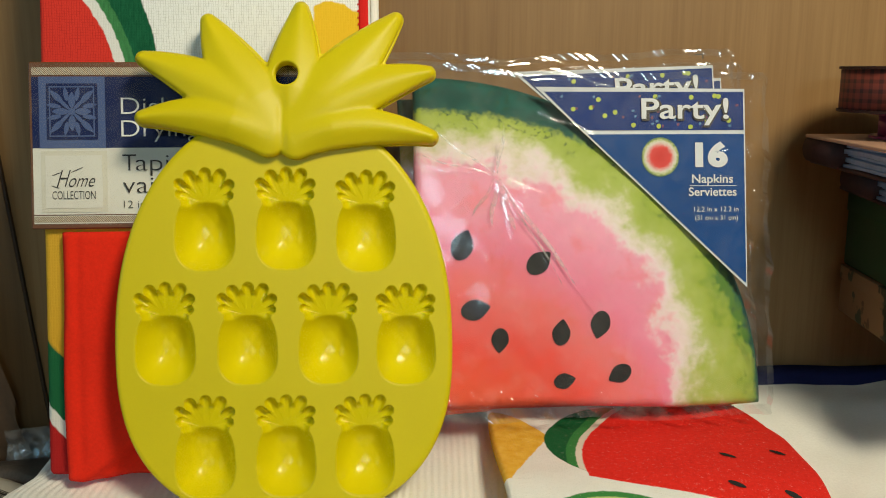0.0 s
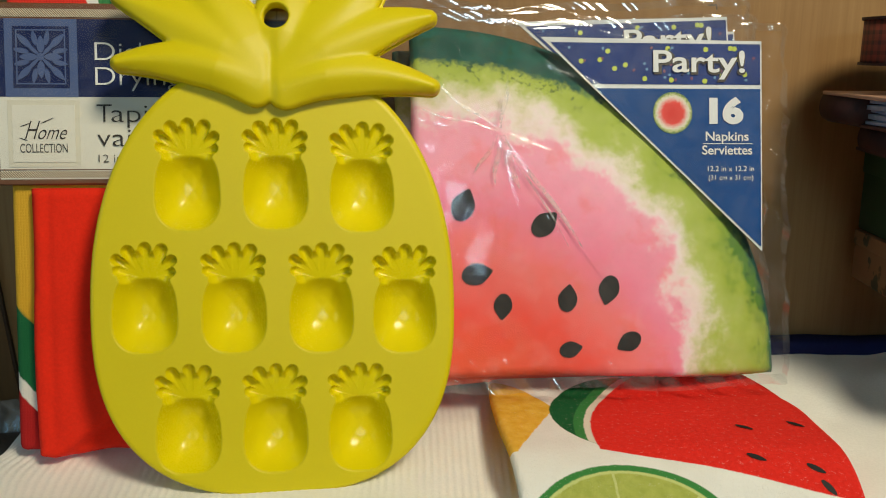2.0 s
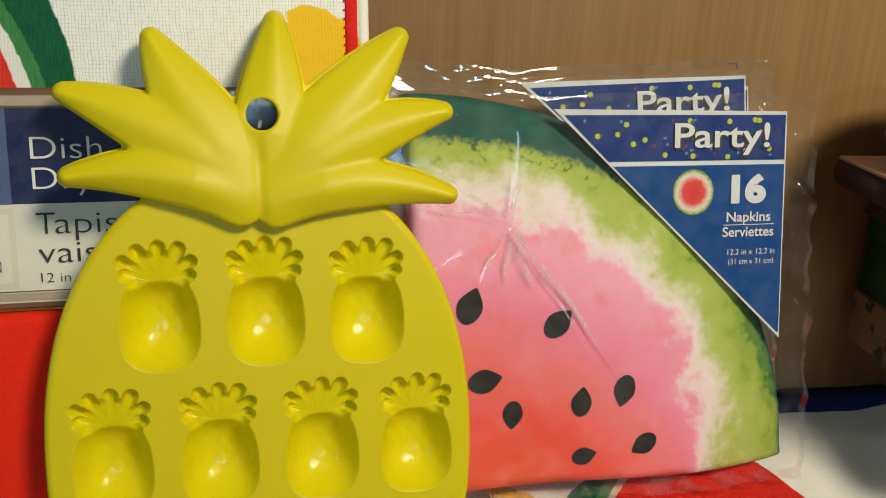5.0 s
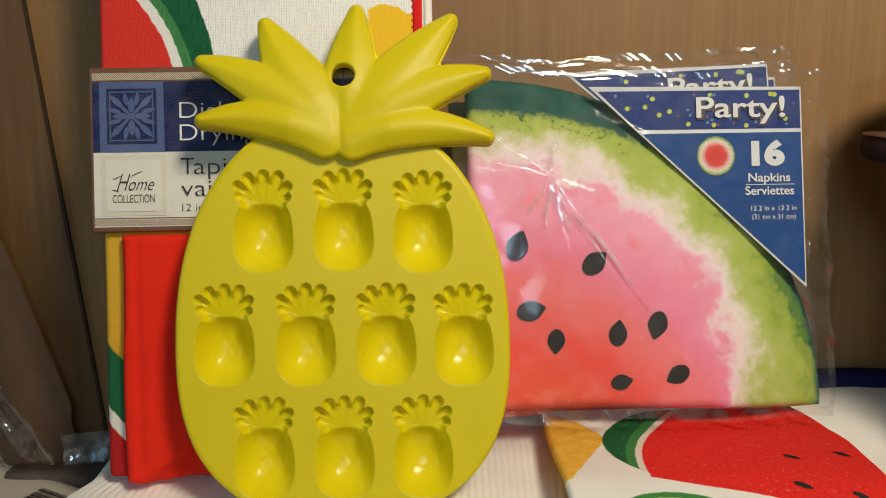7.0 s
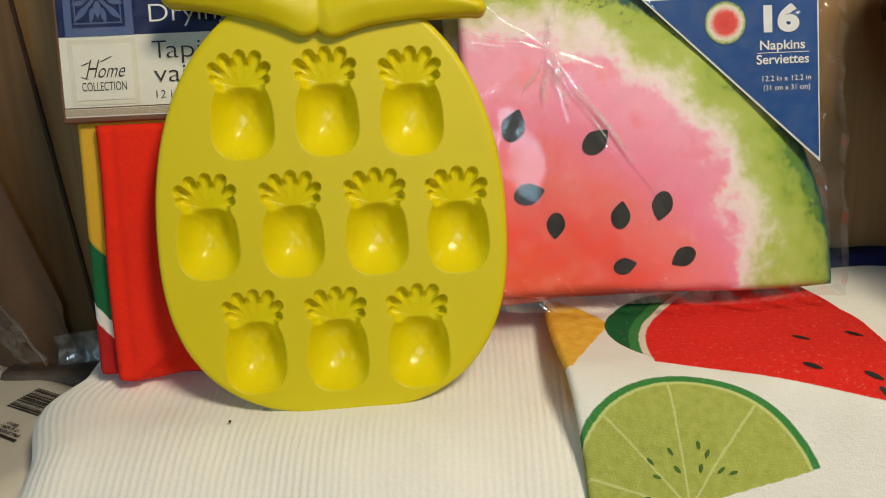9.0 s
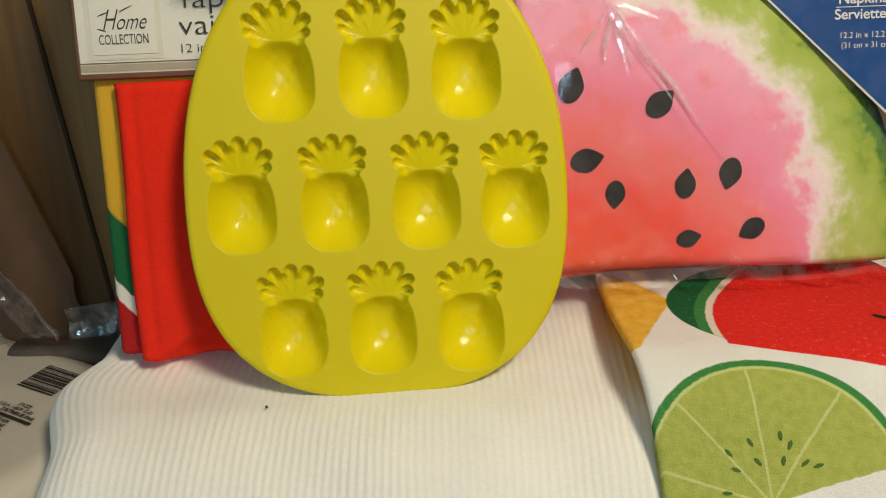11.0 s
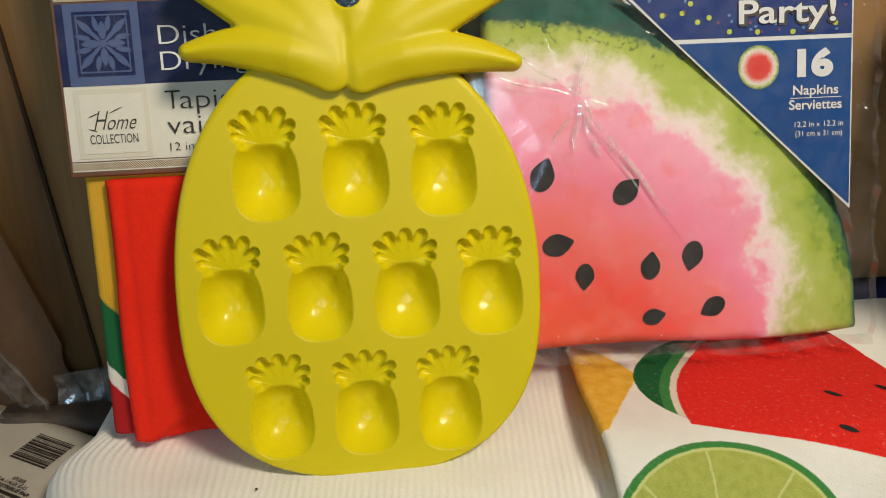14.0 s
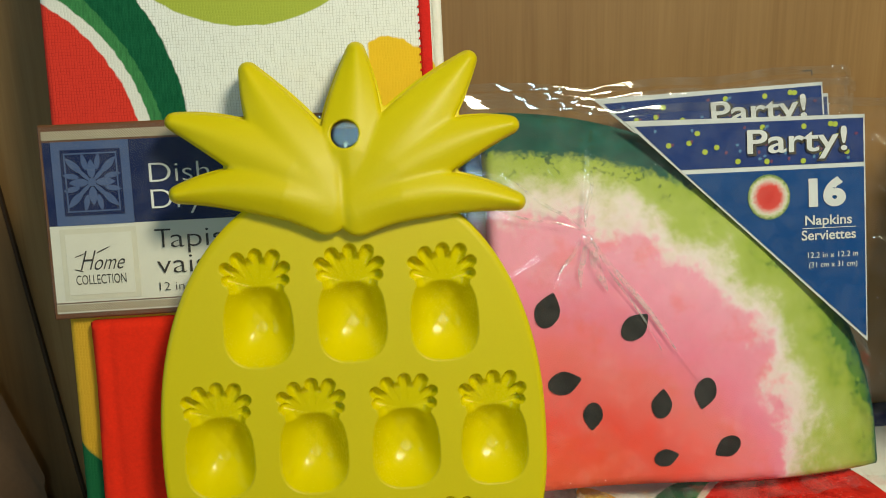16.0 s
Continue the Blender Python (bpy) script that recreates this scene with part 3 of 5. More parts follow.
for nm, (a, b, c, d) in (("wall_south_a", (-1.9, wx - ww, -0.76, 1.75)), ("wall_south_b", (wx + ww, 1.9, -0.76, 1.75)), ("wall_south_c", (wx - ww, wx + ww, -0.76, wz - wh)), ("wall_south_d", (wx - ww, wx + ww, wz + wh, 1.75))):
    structure(nm, box(a, b, -1.98, -1.9, c, d), M_WALL, "plain cream room wall round the window")

# ---------- white ribbed towel under everything ----------
BEND_AT = 0.374


def cloth_profile(s):
    """y and z of the white towel's top, s metres along it from the back."""
    y = WALL_Y - 0.004 - s
    bend = np.maximum(0.0, s - (WALL_Y - 0.004 - BEND_AT))
    k = radians(50) / 0.06
    b1 = np.minimum(bend, 0.06)
    b2 = bend - b1
    yy = np.where(bend > 0, BEND_AT - np.sin(k * b1) / k - b2 * math.cos(radians(50)), y)
    zz = np.where(bend > 0, 0.0425 - (1 - np.cos(k * b1)) / k - b2 * math.sin(radians(50)), 0.0425 + 0.15 * (y - BEND_AT))
    return yy, zz


def cloth_z(x, y):
    s = np.linspace(0, 0.26, 400)
    yy, zz = cloth_profile(s)
    return float(np.interp(y, yy[::-1], zz[::-1]))


def white_towel():
    nx, ns = 660, 66
    xs, ss = np.linspace(-0.199, 0.34, nx), np.linspace(0, 0.222, ns)
    X, S = np.meshgrid(xs, ss, indexing="ij")
    Y, Z = cloth_profile(S)
    edge = np.clip((X + 0.199) / 0.022, 0, 1)
    drop = 0.016 * (1 - np.sqrt(1 - (1 - edge) ** 2))
    wander = 0.0020 * ripple(X, S, 30, 0.4) + 0.0003 * ripple(X, S, 260, 1.4)
    plain_end = 1 - steps(X, 0.13, 0.19) * steps(Y, 0.30, 0.38)
    flat = 1 - 0.7 * np.exp(-(((Y - 0.368) / 0.008) ** 2)) * steps(-X, -0.01, 0.01) * steps(X, -0.14, -0.12)
    rib = flat * plain_end * np.abs(np.sin((X + wander + 0.05 * (S - 0.1) ** 2) * math.pi / 0.0032))
    Z = Z - drop + 0.0008 * rib * (0.75 + 0.5 * ripple(X, S, 45, 3.0)) + 0.0016 * ripple(X, S, 33, 1.3) + 0.0004 * ripple(X, S, 160, 2.2)
    Z = Z + (0.019 * steps(X + 0.35 * (0.5 - Y), 0.235, 0.32) + (0.0022 * ripple(X, S, 38, 4.0) + 0.0007 * ripple(X, S, 150, 2.0)) * steps(X, 0.14, 0.2)) * steps(Y, 0.34, 0.40)
    Y = Y - 0.00025 * rib - 0.0006 * ripple(X, S, 60, 0.9)
    X = X + 0.0022 * ripple(S * 0 + 1, S, 70, 1.1) * (1 - edge)
    X = X - 0.011 * steps(S, 0.085, 0.112) * (1 - steps(S, 0.114, 0.152)) * steps(-X, 0.12, 0.199)
    verts = np.stack([X, Y, Z], -1).reshape(-1, 3).tolist()
    faces = [(i * ns + j, (i + 1) * ns + j, (i + 1) * ns + j + 1, i * ns + j + 1) for i in range(nx - 1) for j in range(ns - 1)]
    base = len(verts)
    for j in range(ns):
        x, y, z = verts[j]
        verts.append((x + 0.004, y, min(z, 0.002)))
    faces += [(j, j + 1, base + j + 1, base + j) for j in range(ns - 1)]
    base = len(verts)
    for i in range(nx):
        x, y, z = verts[i * ns + ns - 1]
        verts.append((x, y, min(z, 0.0) - 0.0005))
    faces += [(i * ns + ns - 1, (i + 1) * ns + ns - 1, base + i + 1, base + i) for i in range(nx - 1)]
    me = bpy.data.meshes.new("white_towel")
    me.from_pydata([tuple(v) for v in verts], [], faces)
    ob = mesh_part("white_towel", me, M_WHITE)
    tagged(ob, "white ribbed cotton towel folded over the shelf edge", "towel")


white_towel()
bm = bmesh.new()
bmesh.ops.create_icosphere(bm, subdivisions=1, radius=0.0007, matrix=Matrix.Translation((-0.114, 0.362, cloth_z(-0.114, 0.362) + 0.0012)))
tagged(part("crumb", bm, M_DARK), "tiny dark crumb lying on the white towel", "crumb")


# ---------- folded fruit towel ----------
def towel_profile(s):
    k = radians(52) / 0.036
    b = np.clip(s - 0.048, 0, 0.036)
    rest = np.maximum(0, s - 0.084)
    y = 0.42 - np.minimum(s, 0.048) - np.sin(k * b) / k - rest * math.cos(radians(52))
    z = 0.0640 - (1 - np.cos(k * b)) / k - rest * math.sin(radians(52)) + 0.22 * np.maximum(0, -s)
    return y, z


def fruit_towel():
    x0, x1 = 0.0245, 0.1665
    nx, ns = 150, 170
    xs, ss = np.linspace(x0, x1, nx), np.linspace(-0.034, 0.143, ns)
    X, S = np.meshgrid(xs, ss, indexing="ij")
    Y, Z = towel_profile(S)
    e = np.minimum(X - x0, x1 - X) / 0.0028
    e = np.clip(e, 0, 1)
    round_ = 0.0028 * (1 - np.sqrt(1 - (1 - e) ** 2))
    # the far right corner is folded in
    back = np.clip((0.018 - S) / 0.052, 0, 1)
    Xs = X - 0.030 * back**2 * steps(X, 0.10, 0.166) + 0.0088 * steps(S, 0.0, 0.125) * steps(0.085 - X, 0.0, 0.06)
    Z = Z - round_ + 0.0007 * ripple(X, S, 55, 0.3)
    Y = Y - 0.0005 * ripple(X, S, 65, 2.3)
    verts = np.stack([Xs, Y, Z], -1).reshape(-1, 3).tolist()
    uv = np.stack([X, S], -1).reshape(-1, 2).tolist()
    idx = lambda i, j: i * ns + j  # noqa: E731
    faces = [(idx(i, j), idx(i + 1, j), idx(i + 1, j + 1), idx(i, j + 1)) for i in range(nx - 1) for j in range(ns - 1)]
    ring = [idx(i, 0) for i in range(nx)] + [idx(nx - 1, j) for j in range(1, ns)] + [idx(i, ns - 1) for i in range(nx - 2, -1, -1)] + [idx(0, j) for j in range(ns - 2, 0, -1)]
    base = len(verts)
    for r in ring:
        x, y, z = verts[r]
        verts.append((x + (0.018 if x < 0.06 else 0.0), y + 0.001, max(0.001, min(z - 0.003, cloth_z(x, y) - 0.0005))))
        uv.append(uv[r])
    n = len(ring)
    faces += [(ring[k], base + k, base + (k + 1) % n, ring[(k + 1) % n]) for k in range(n)]
    me = bpy.data.meshes.new("fruit_towel")
    me.from_pydata([tuple(v) for v in verts], [], faces)
    layer = me.uv_layers.new(name="UVMap")
    for loop in me.loops:
        layer.data[loop.index].uv = uv[loop.vertex_index]
    root = thing("kitchen_towel", Matrix(), "folded white terry kitchen towel printed with melon, lime and yellow fruit", "towel")
    mesh_part("folded_cloth", me, M_FRUIT, root)

    def on(u, s, lift=0.0004):
        y, z = towel_profile(np.array(s))
        xs_ = u - 0.030 * np.clip((0.018 - s) / 0.052, 0, 1) ** 2 * float(steps(np.array(u), 0.10, 0.166))
        return (float(xs_), float(y) - 0.0002, float(z) + lift + 0.0007 * float(ripple(u, s, 55, 0.3)))

    def mark(u, s, a, b, deg, material, name):
        pts = oval(u, s, a, b, deg, 14, 0.4)
        bm = bmesh.new()
        bm.faces.new([bm.verts.new(on(p, q)) for p, q in pts])
        part(name, bm, material, root)

    for u, s, deg in ((0.131, 0.036, 22), (0.155, 0.032, 26), (0.1275, 0.0605, 12), (0.150, 0.066, 20), (0.1525, 0.0745, 40)):
        mark(u, s, 0.0040, 0.0014, deg + 16, M_SEED, "melon_seed_print")
    for u, s, deg in ((0.0575, 0.099, 50), (0.0655, 0.0955, 62), (0.0595, 0.105, 25), (0.0675, 0.1025, 50), (0.0765, 0.0935, 85), (0.0795, 0.097, 110), (0.0765, 0.1025, 100), (0.084, 0.1035, 140), (0.0885, 0.1045, 165), (0.0555, 0.113, 5), (0.0575, 0.118, -10)):
        mark(u, s, 0.0018, 0.0007, deg, M_GREENINK, "lime_seed_print")


M_GREENINK = plain("green_ink", (0.07, 0.15, 0.02), 0.9, 0.2, 200, 0)
fruit_towel()


# ---------- pineapple ice tray ----------
MM = 0.001


def body_f(x, y):
    """Below 0 inside the tray's body: a pineapple's egg shape."""
    t = y - 0.073
    b = np.where(t > 0, 0.104, 0.0778)
    n = np.where(t > 0, 2.2, 2.55)
    return ((np.abs(x) / 0.0742) ** n + (np.abs(t) / b) ** n) ** (1 / n) - 1


LEAVES = [  # root, bend, tip, half width at root, greatest half width, layer
    ((0.002, 0.172), (0.006, 0.195), (0.0080, 0.2282), 7, 11.6, 3.0),
    ((0.000, 0.165), (-0.021, 0.192), (-0.0348, 0.2214), 7, 12.6, 4.2),
    ((0.002, 0.165), (0.028, 0.194), (0.0532, 0.2220), 7, 12.6, 4.2),
    ((-0.002, 0.166), (-0.030, 0.191), (-0.0640, 0.2010), 7, 10.6, 5.6),
    ((0.003, 0.166), (0.034, 0.189), (0.0684, 0.1936), 7, 10.6, 5.6),
    ((-0.006, 0.164), (-0.030, 0.178), (-0.0635, 0.1725), 8.5, 8.9, 7.4),
    ((0.006, 0.163), (0.032, 0.174), (0.0690, 0.1630), 8.5, 8.9, 7.4),
]


def leaf_field(leaf, x, y):
    """How far across (0 at the middle line, 1 at the edge) and along a leaf the points lie."""
    (ax, ay), (bx, by), (cx, cy), w0, w1, _ = leaf
    back = 0.0036 / math.hypot(cx - bx, cy - by)
    cx, cy = cx + (bx - cx) * back, cy + (by - cy) * back
    best, along = np.full(np.shape(x), 9.0), np.zeros(np.shape(x))
    tip = 0.0034
    for s in np.linspace(0, 1, 110):
        qx = (1 - s) ** 2 * ax + 2 * s * (1 - s) * bx + s * s * cx
        qy = (1 - s) ** 2 * ay + 2 * s * (1 - s) * by + s * s * cy
        if s < 0.42:
            w = w0 + (w1 - w0) * math.sin(s / 0.42 * math.pi / 2)
        else:
            w = tip / MM + (w1 - tip / MM) * (1 - ((s - 0.42) / 0.58) ** 1.45)
        w = w * MM
        d = np.hypot(x - qx, y - qy) / w
        along = np.where(d < best, s, along)
        best = np.minimum(best, d)
    return best, along


def crown_f(x, y):
    d = np.minimum.reduce([leaf_field(l, x, y)[0] for l in LEAVES])
    hole = 0.0054 - np.hypot(x - 0.0021, y - 0.1925)
    return np.maximum((d - 1) * 0.009, hole)


def crown_bend(y):
    """The soft crown sags back towards its tips."""
    return 3.8 * np.maximum(0.0, y - 0.165) ** 2


def crown_h(x, y):
    """Leaves with a soft ridge along the middle, melting into one another towards the root."""
    k = 0.7
    total = np.full(np.shape(x), math.exp(0.6 / k))
    edge = np.full(np.shape(x), 9.0)
    for l in LEAVES:
        d, s = leaf_field(l, x, y)
        ridge = np.sqrt(d * d + 0.05) - 0.2
        rise = (1 - ridge**1.25) * (5.6 if l[5] < 7 else 6.8) * (1 - 0.22 * s) * (0.45 + 0.55 * np.clip(s / 0.3, 0, 1))
        v = l[5] * (1 - 0.62 * s) * 0.8 + np.maximum(rise, -4)
        total = total + np.exp(v / k)
        edge = np.minimum(edge, d)
    h = k * np.log(total)
    lip = np.clip(1 - (1 - np.clip(edge, 0, 1)) * 6, 0, 1)
    valley = np.exp(-(((x - 0.0004) / 0.0020) ** 2)) * steps(0.190 - y, 0.0, 0.014)
    return (h * 0.85 - 1.1 * lip**2 - 0.7 * valley) * MM - crown_bend(y)


CAVITIES = [(-34.3, 151), (1.0, 151), (36.2, 149.5), (-52.2, 101), (-16.5, 100.5), (19.0, 100), (53.4, 99), (-35.6, 51), (-0.4, 50.5), (34.4, 50)]
FRONDS = [(-12.5, -5.4, 2.0), (-7.4, -1.3, 2.3), (0.4, 0, 2.3), (7.9, -0.8, 2.3), (12.4, -6.0, 2.0), (12.2, -11.6, 1.9), (-12.2, -10.6, 2.0)]


def cavity_depth(x, y, cx, cy):
    """Depth in mm of one small pineapple hollow whose top frond ends at cx, cy (mm)."""
    u, v = x / MM - cx, y / MM - cy
    t = v + 28.2
    n = 2.7
    wide = 12.5 * (1 - 0.004 * t)
    r = ((np.abs(u) / wide) ** n + (np.abs(t) / 16.1) ** n) ** (1 / n)
    q = np.clip((1.06 - r) / 1.06, 0, 1)
    q = q * q / (q + 0.06)
    ea, eb = np.sin(u * 0.63 + t * 0.45), np.sin(u * 0.63 - t * 0.45)
    eyes = 0.11 * np.sqrt(ea * ea + 0.06) * np.sqrt(eb * eb + 0.06) * steps(0.8 - r, 0, 0.35)
    bowl = 12.6 * (1 - (1 - q) ** 3.1) - eyes
    slope = 2.9 + 2.3 * np.clip(-v / 14.0, 0, 1)
    fan = np.clip(1.0 - np.hypot(u / 10.6, (v + 12.8) / 10.2), 0, 1)
    leaf = slope * (1 - (1 - np.clip(fan * 3.0, 0, 1)) ** 2)
    for a, b, w in FRONDS:
        ax, ay = a * 0.25, -13.2
        ex, ey = a - ax, b - ay
        l = math.hypot(ex, ey)
        ex, ey = ex * (l - w) / l, ey * (l - w) / l
        s = np.clip(((u - ax) * ex + (v - ay) * ey) / (ex * ex + ey * ey), 0, 1)
        d = np.hypot(u - ax - s * ex, v - ay - s * ey) / (w * (1.05 + 0.35 * (1 - s)))
        e = np.clip(1.14 - d, 0, 1)
        e = e * e / (e + 0.10)
        leaf = np.maximum(leaf, slope * 1.03 * (1 - (1 - np.clip(e * 1.25, 0, 1)) ** 2.4))
    leaf = leaf * steps(-v, -2.0, 0.0) * steps(v, -23.0, -16.0)
    k = 0.6
    return k * np.log(np.exp(bowl / k) + np.exp(leaf / k) - 1)


def cavity_near(x, y, cx, cy):
    return cavity_depth(x, y, cx, cy) > 0.7


def tray_h(x, y):
    d = np.clip(-body_f(x, y) * 0.07, 0, 1)
    r = 0.0024
    drop = np.where(d < r, r - np.sqrt(np.maximum(r * r - (r - np.minimum(d, r)) ** 2, 0)), 0)
    h = -drop + 0.00025 * ripple(x, y, 40, 0.2)
    for c in CAVITIES:
        h = h - cavity_depth(x, y, *c) * MM
    return h


def ice_tray():
    root = thing("ice_tray", upright((-0.067, 0.371, 0.0455), 3.7, 10.7), "yellow silicone ice cube tray shaped like a pineapple, leaning upright", "ice tray")
    b = (-0.078, 0.078, -0.008, 0.180)

    def plate(x, y):
        out = np.ones(np.shape(x), bool)
        for c in CAVITIES:
            out &= ~cavity_near(x, y, *c)
        return out

    # the rim is walled on its outer side only; the hollows are parts of their own
    relief_part("tray_body", relief(body_f, tray_h, b, 0.00048, 0.0, plate), M_SIL, root, "matt yellow pineapple-shaped face plate")
    n = 220
    rim = []
    for k in range(n):
        t = 2 * math.pi * k / n
        cx, sy = math.cos(t), math.sin(t)
        e = 2.2 if sy > 0 else 2.55
        bb = 0.104 if sy > 0 else 0.0778
        q = (abs(cx / 0.0742) ** e + abs(sy / bb) ** e) ** (-1 / e)
        rim.append((q * cx, 0.073 + q * sy))
    bm = bmesh.new()
    loops = [[bm.verts.new((x * k + 0.0, (y - 0.073) * k + 0.073, z)) for x, y in rim] for k, z in ((1.0, -0.0024), (1.0, -0.0045), (0.985, -0.006), (0.975, -0.0145))]
    for a, c in zip(loops, loops[1:]):
        for k in range(n):
            bm.faces.new((a[k], a[(k + 1) % n], c[(k + 1) % n], c[k]))
    bm.faces.new(loops[-1])
    part("rim", bm, M_SIL, root)
    for c in CAVITIES:
        cx, cy = c
        bounds = ((cx - 18) * MM, (cx + 18) * MM, (cy - 48) * MM, (cy + 3) * MM)
        # same grid phase as the face plate, so that the edges meet
        st = 0.00048
        i0, j0 = math.floor((bounds[0] - b[0]) / st), math.floor((bounds[2] - b[2]) / st)
        i1, j1 = math.ceil((bounds[1] - b[0]) / st), math.ceil((bounds[3] - b[2]) / st)
        g = (b[0] + i0 * st, b[0] + i1 * st, b[2] + j0 * st, b[2] + j1 * st)
        relief_part("ice_cavity", relief(lambda x, y: np.full(np.shape(x), -1.0) + x * 0.001, tray_h, g, st, 0.0, lambda x, y: cavity_near(x, y, cx, cy)), M_SIL_IN, root, "glossy pineapple-shaped hollow")
    relief_part("leaf_crown", relief(crown_f, crown_h, (-0.072, 0.078, 0.148, 0.234), 0.0006, 0.007), M_SIL, root, "raised yellow leaf crown with a round hanging hole")
    relief_part("crown_lip", relief(lambda x, y: np.maximum(crown_f(x, y) - 0.0008, 0.0054 - np.hypot(x - 0.0021, y - 0.1925)), lambda x, y: -0.0016 - crown_bend(y), (-0.074, 0.080, 0.146, 0.236), 0.0008, 0.0034), M_SIL, root, "thin flat lip round the leaf crown")


ice_tray()


# ---------- napkin packs ----------
NAP_C, NAP_R = (-0.071, -0.0045), 0.1752


def wedge_r(x, y):
    """Radius in the slice, which is a little flatter at the top than a circle."""
    r = np.hypot(x - NAP_C[0], y - NAP_C[1]) + 1e-9
    return r * (1 + 0.062 * ((y - NAP_C[1]) / r) ** 4)


def wedge_f(x, y):
    r = wedge_r(x, y) - NAP_R
    return np.maximum(np.maximum(r, NAP_C[0] - x), NAP_C[1] + 0.0015 * np.sin((x + 0.07) * 30) - y)


def wedge_h(x, y):
    r = wedge_r(x, y) / NAP_R
    h = -0.0165 * np.clip((r - 0.52) / 0.48, 0, 1) ** 2
    d = np.clip(-wedge_f(x, y), 0, 1)
    q = 0.004
    h = h - np.where(d < q, q - np.sqrt(np.maximum(q * q - (q - np.minimum(d, q)) ** 2, 0)), 0) * 0.8
    return h + 0.0006 * ripple(x, y, 60, 0.7)


SEEDS = [(-47.9, 75.2, 70, 9.2), (-10.8, 66.5, 42, 8.6), (-41.9, 43.9, 12, 8.6), (-30.3, 28.9, 265, 7.2), (-0.4, 32.5, 82, 7.6), (18.7, 35.9, 255, 8.2), (0.9, 9.1, 12, 6.4), (27.9, 12.0, 208, 7.4)]


def film_h(x, y):
    """The film lies over napkins and card, pulled into creases that run out from one point."""
    rr = np.hypot(x - NAP_C[0], y - NAP_C[1]) / NAP_R
    base = -0.0012 * steps(rr, 0.42, 1.12)
    cx, cy = x + 0.031, y - 0.108
    a, r = np.arctan2(cy, cx), np.hypot(cx, cy)
    fade = np.exp(-((r / 0.075) ** 2)) * steps(r, 0.0, 0.006)
    fan = 0.0
    for a0, reach, h in STREAKS:
        off = np.arctan2(np.sin(a - radians(a0)), np.cos(a - radians(a0)))
        fan = fan + 0.5 * h * np.exp(-((off * r / 0.0012) ** 2)) * np.exp(-((r / reach) ** 2)) * (np.abs(off) < 0.8)
    long = 0.0006 * np.exp(-(((cx * 0.80 + cy * 0.60) / 0.0014) ** 2)) * steps(cx, 0.0, 0.02) * steps(0.12 - r, 0, 0.05)
    top = steps(y, 0.125, 0.165)
    puff = 0.00025 * top * ripple(x * 0.7 + y, y, 42, 1.9)
    for ax, ay, bx, by, w, h in CREASES:
        ex, ey = bx - ax, by - ay
        l2 = ex * ex + ey * ey
        s = np.clip(((x - ax) * ex + (y - ay) * ey) / l2, 0, 1)
        d = np.hypot(x - ax - s * ex, y - ay - s * ey + 0.0015 * np.sin(s * 9)) * 2.4
        puff = puff + 0.20 * h * np.exp(-((d / w) ** 2)) * (0.35 + 0.65 * np.sin(np.pi * s))
    side = steps(x, 0.092, 0.099)
    puff = puff + 0.0024 * side * np.abs(np.sin(120 * (y + 0.9 * x) + 2 * ripple(x, y, 30, 1.0))) ** 7
    foot = steps(0.006 - y, 0.0, 0.01)
    puff = puff + foot * (0.0026 * np.abs(np.sin(190 * (0.8 * x + y) + 3 * ripple(x, y, 40, 1.0))) ** 4 - 0.001)
    folds = 0.0003 * np.abs(np.sin(75 * (0.8 * x + 0.6 * y) + 2.5 * ripple(x, y, 24, 5.0))) * steps(rr, 0.45, 0.75)
    return base + 0.0018 + folds + fade * fan + long + puff + 0.0004 * ripple(x, y, 110, 3.1)


STREAKS = [(-22, 0.06, 0.0007), (-48, 0.10, 0.0011), (-58, 0.12, 0.0009), (-75, 0.05, 0.0006), (-118, 0.06, 0.0008), (-150, 0.04, 0.0006), (170, 0.03, 0.0006), (118, 0.04, 0.0006), (84, 0.05, 0.0009), (30, 0.03, 0.0005)]  # direction, reach, height
CREASES = [  # from, to, width, height
    (-0.060, 0.150, -0.020, 0.163, 0.0022, 0.0014), (-0.030, 0.160, 0.030, 0.152, 0.0018, 0.0026), (0.000, 0.166, 0.060, 0.164, 0.0016, 0.0022),
    (0.020, 0.170, 0.085, 0.158, 0.0015, 0.0020), (0.050, 0.172, 0.098, 0.165, 0.0014, 0.0020), (0.060, 0.145, 0.098, 0.132, 0.0015, 0.0018),
    (-0.010, 0.140, 0.030, 0.120, 0.0018, 0.0022), (0.080, 0.150, 0.0985, 0.110, 0.0013, 0.0016), (0.070, 0.120, 0.099, 0.118, 0.0013, 0.0014),
    (0.090, 0.100, 0.099, 0.070, 0.0012, 0.0014), (-0.065, 0.135, -0.045, 0.118, 0.0022, 0.0014), (-0.020, 0.020, 0.030, 0.012, 0.0016, 0.0010),
    (-0.060, 0.090, -0.050, 0.050, 0.0020, 0.0016), (0.010, 0.020, 0.014, 0.045, 0.0016, 0.0010), (0.045, 0.008, 0.075, 0.002, 0.0014, 0.0012)]


def film_top(x):
    """The bag's upper edge hugs the round napkins, then runs level above the card."""
    high = np.sqrt(np.maximum(NAP_R**2 - (x - NAP_C[0]) ** 2, 0))
    arc = NAP_C[1] + high / (1 + 0.062 * (high / NAP_R) ** 4) + 0.0035
    return np.maximum(arc, 0.1588 + 0.0008 * np.sin(x * 110))


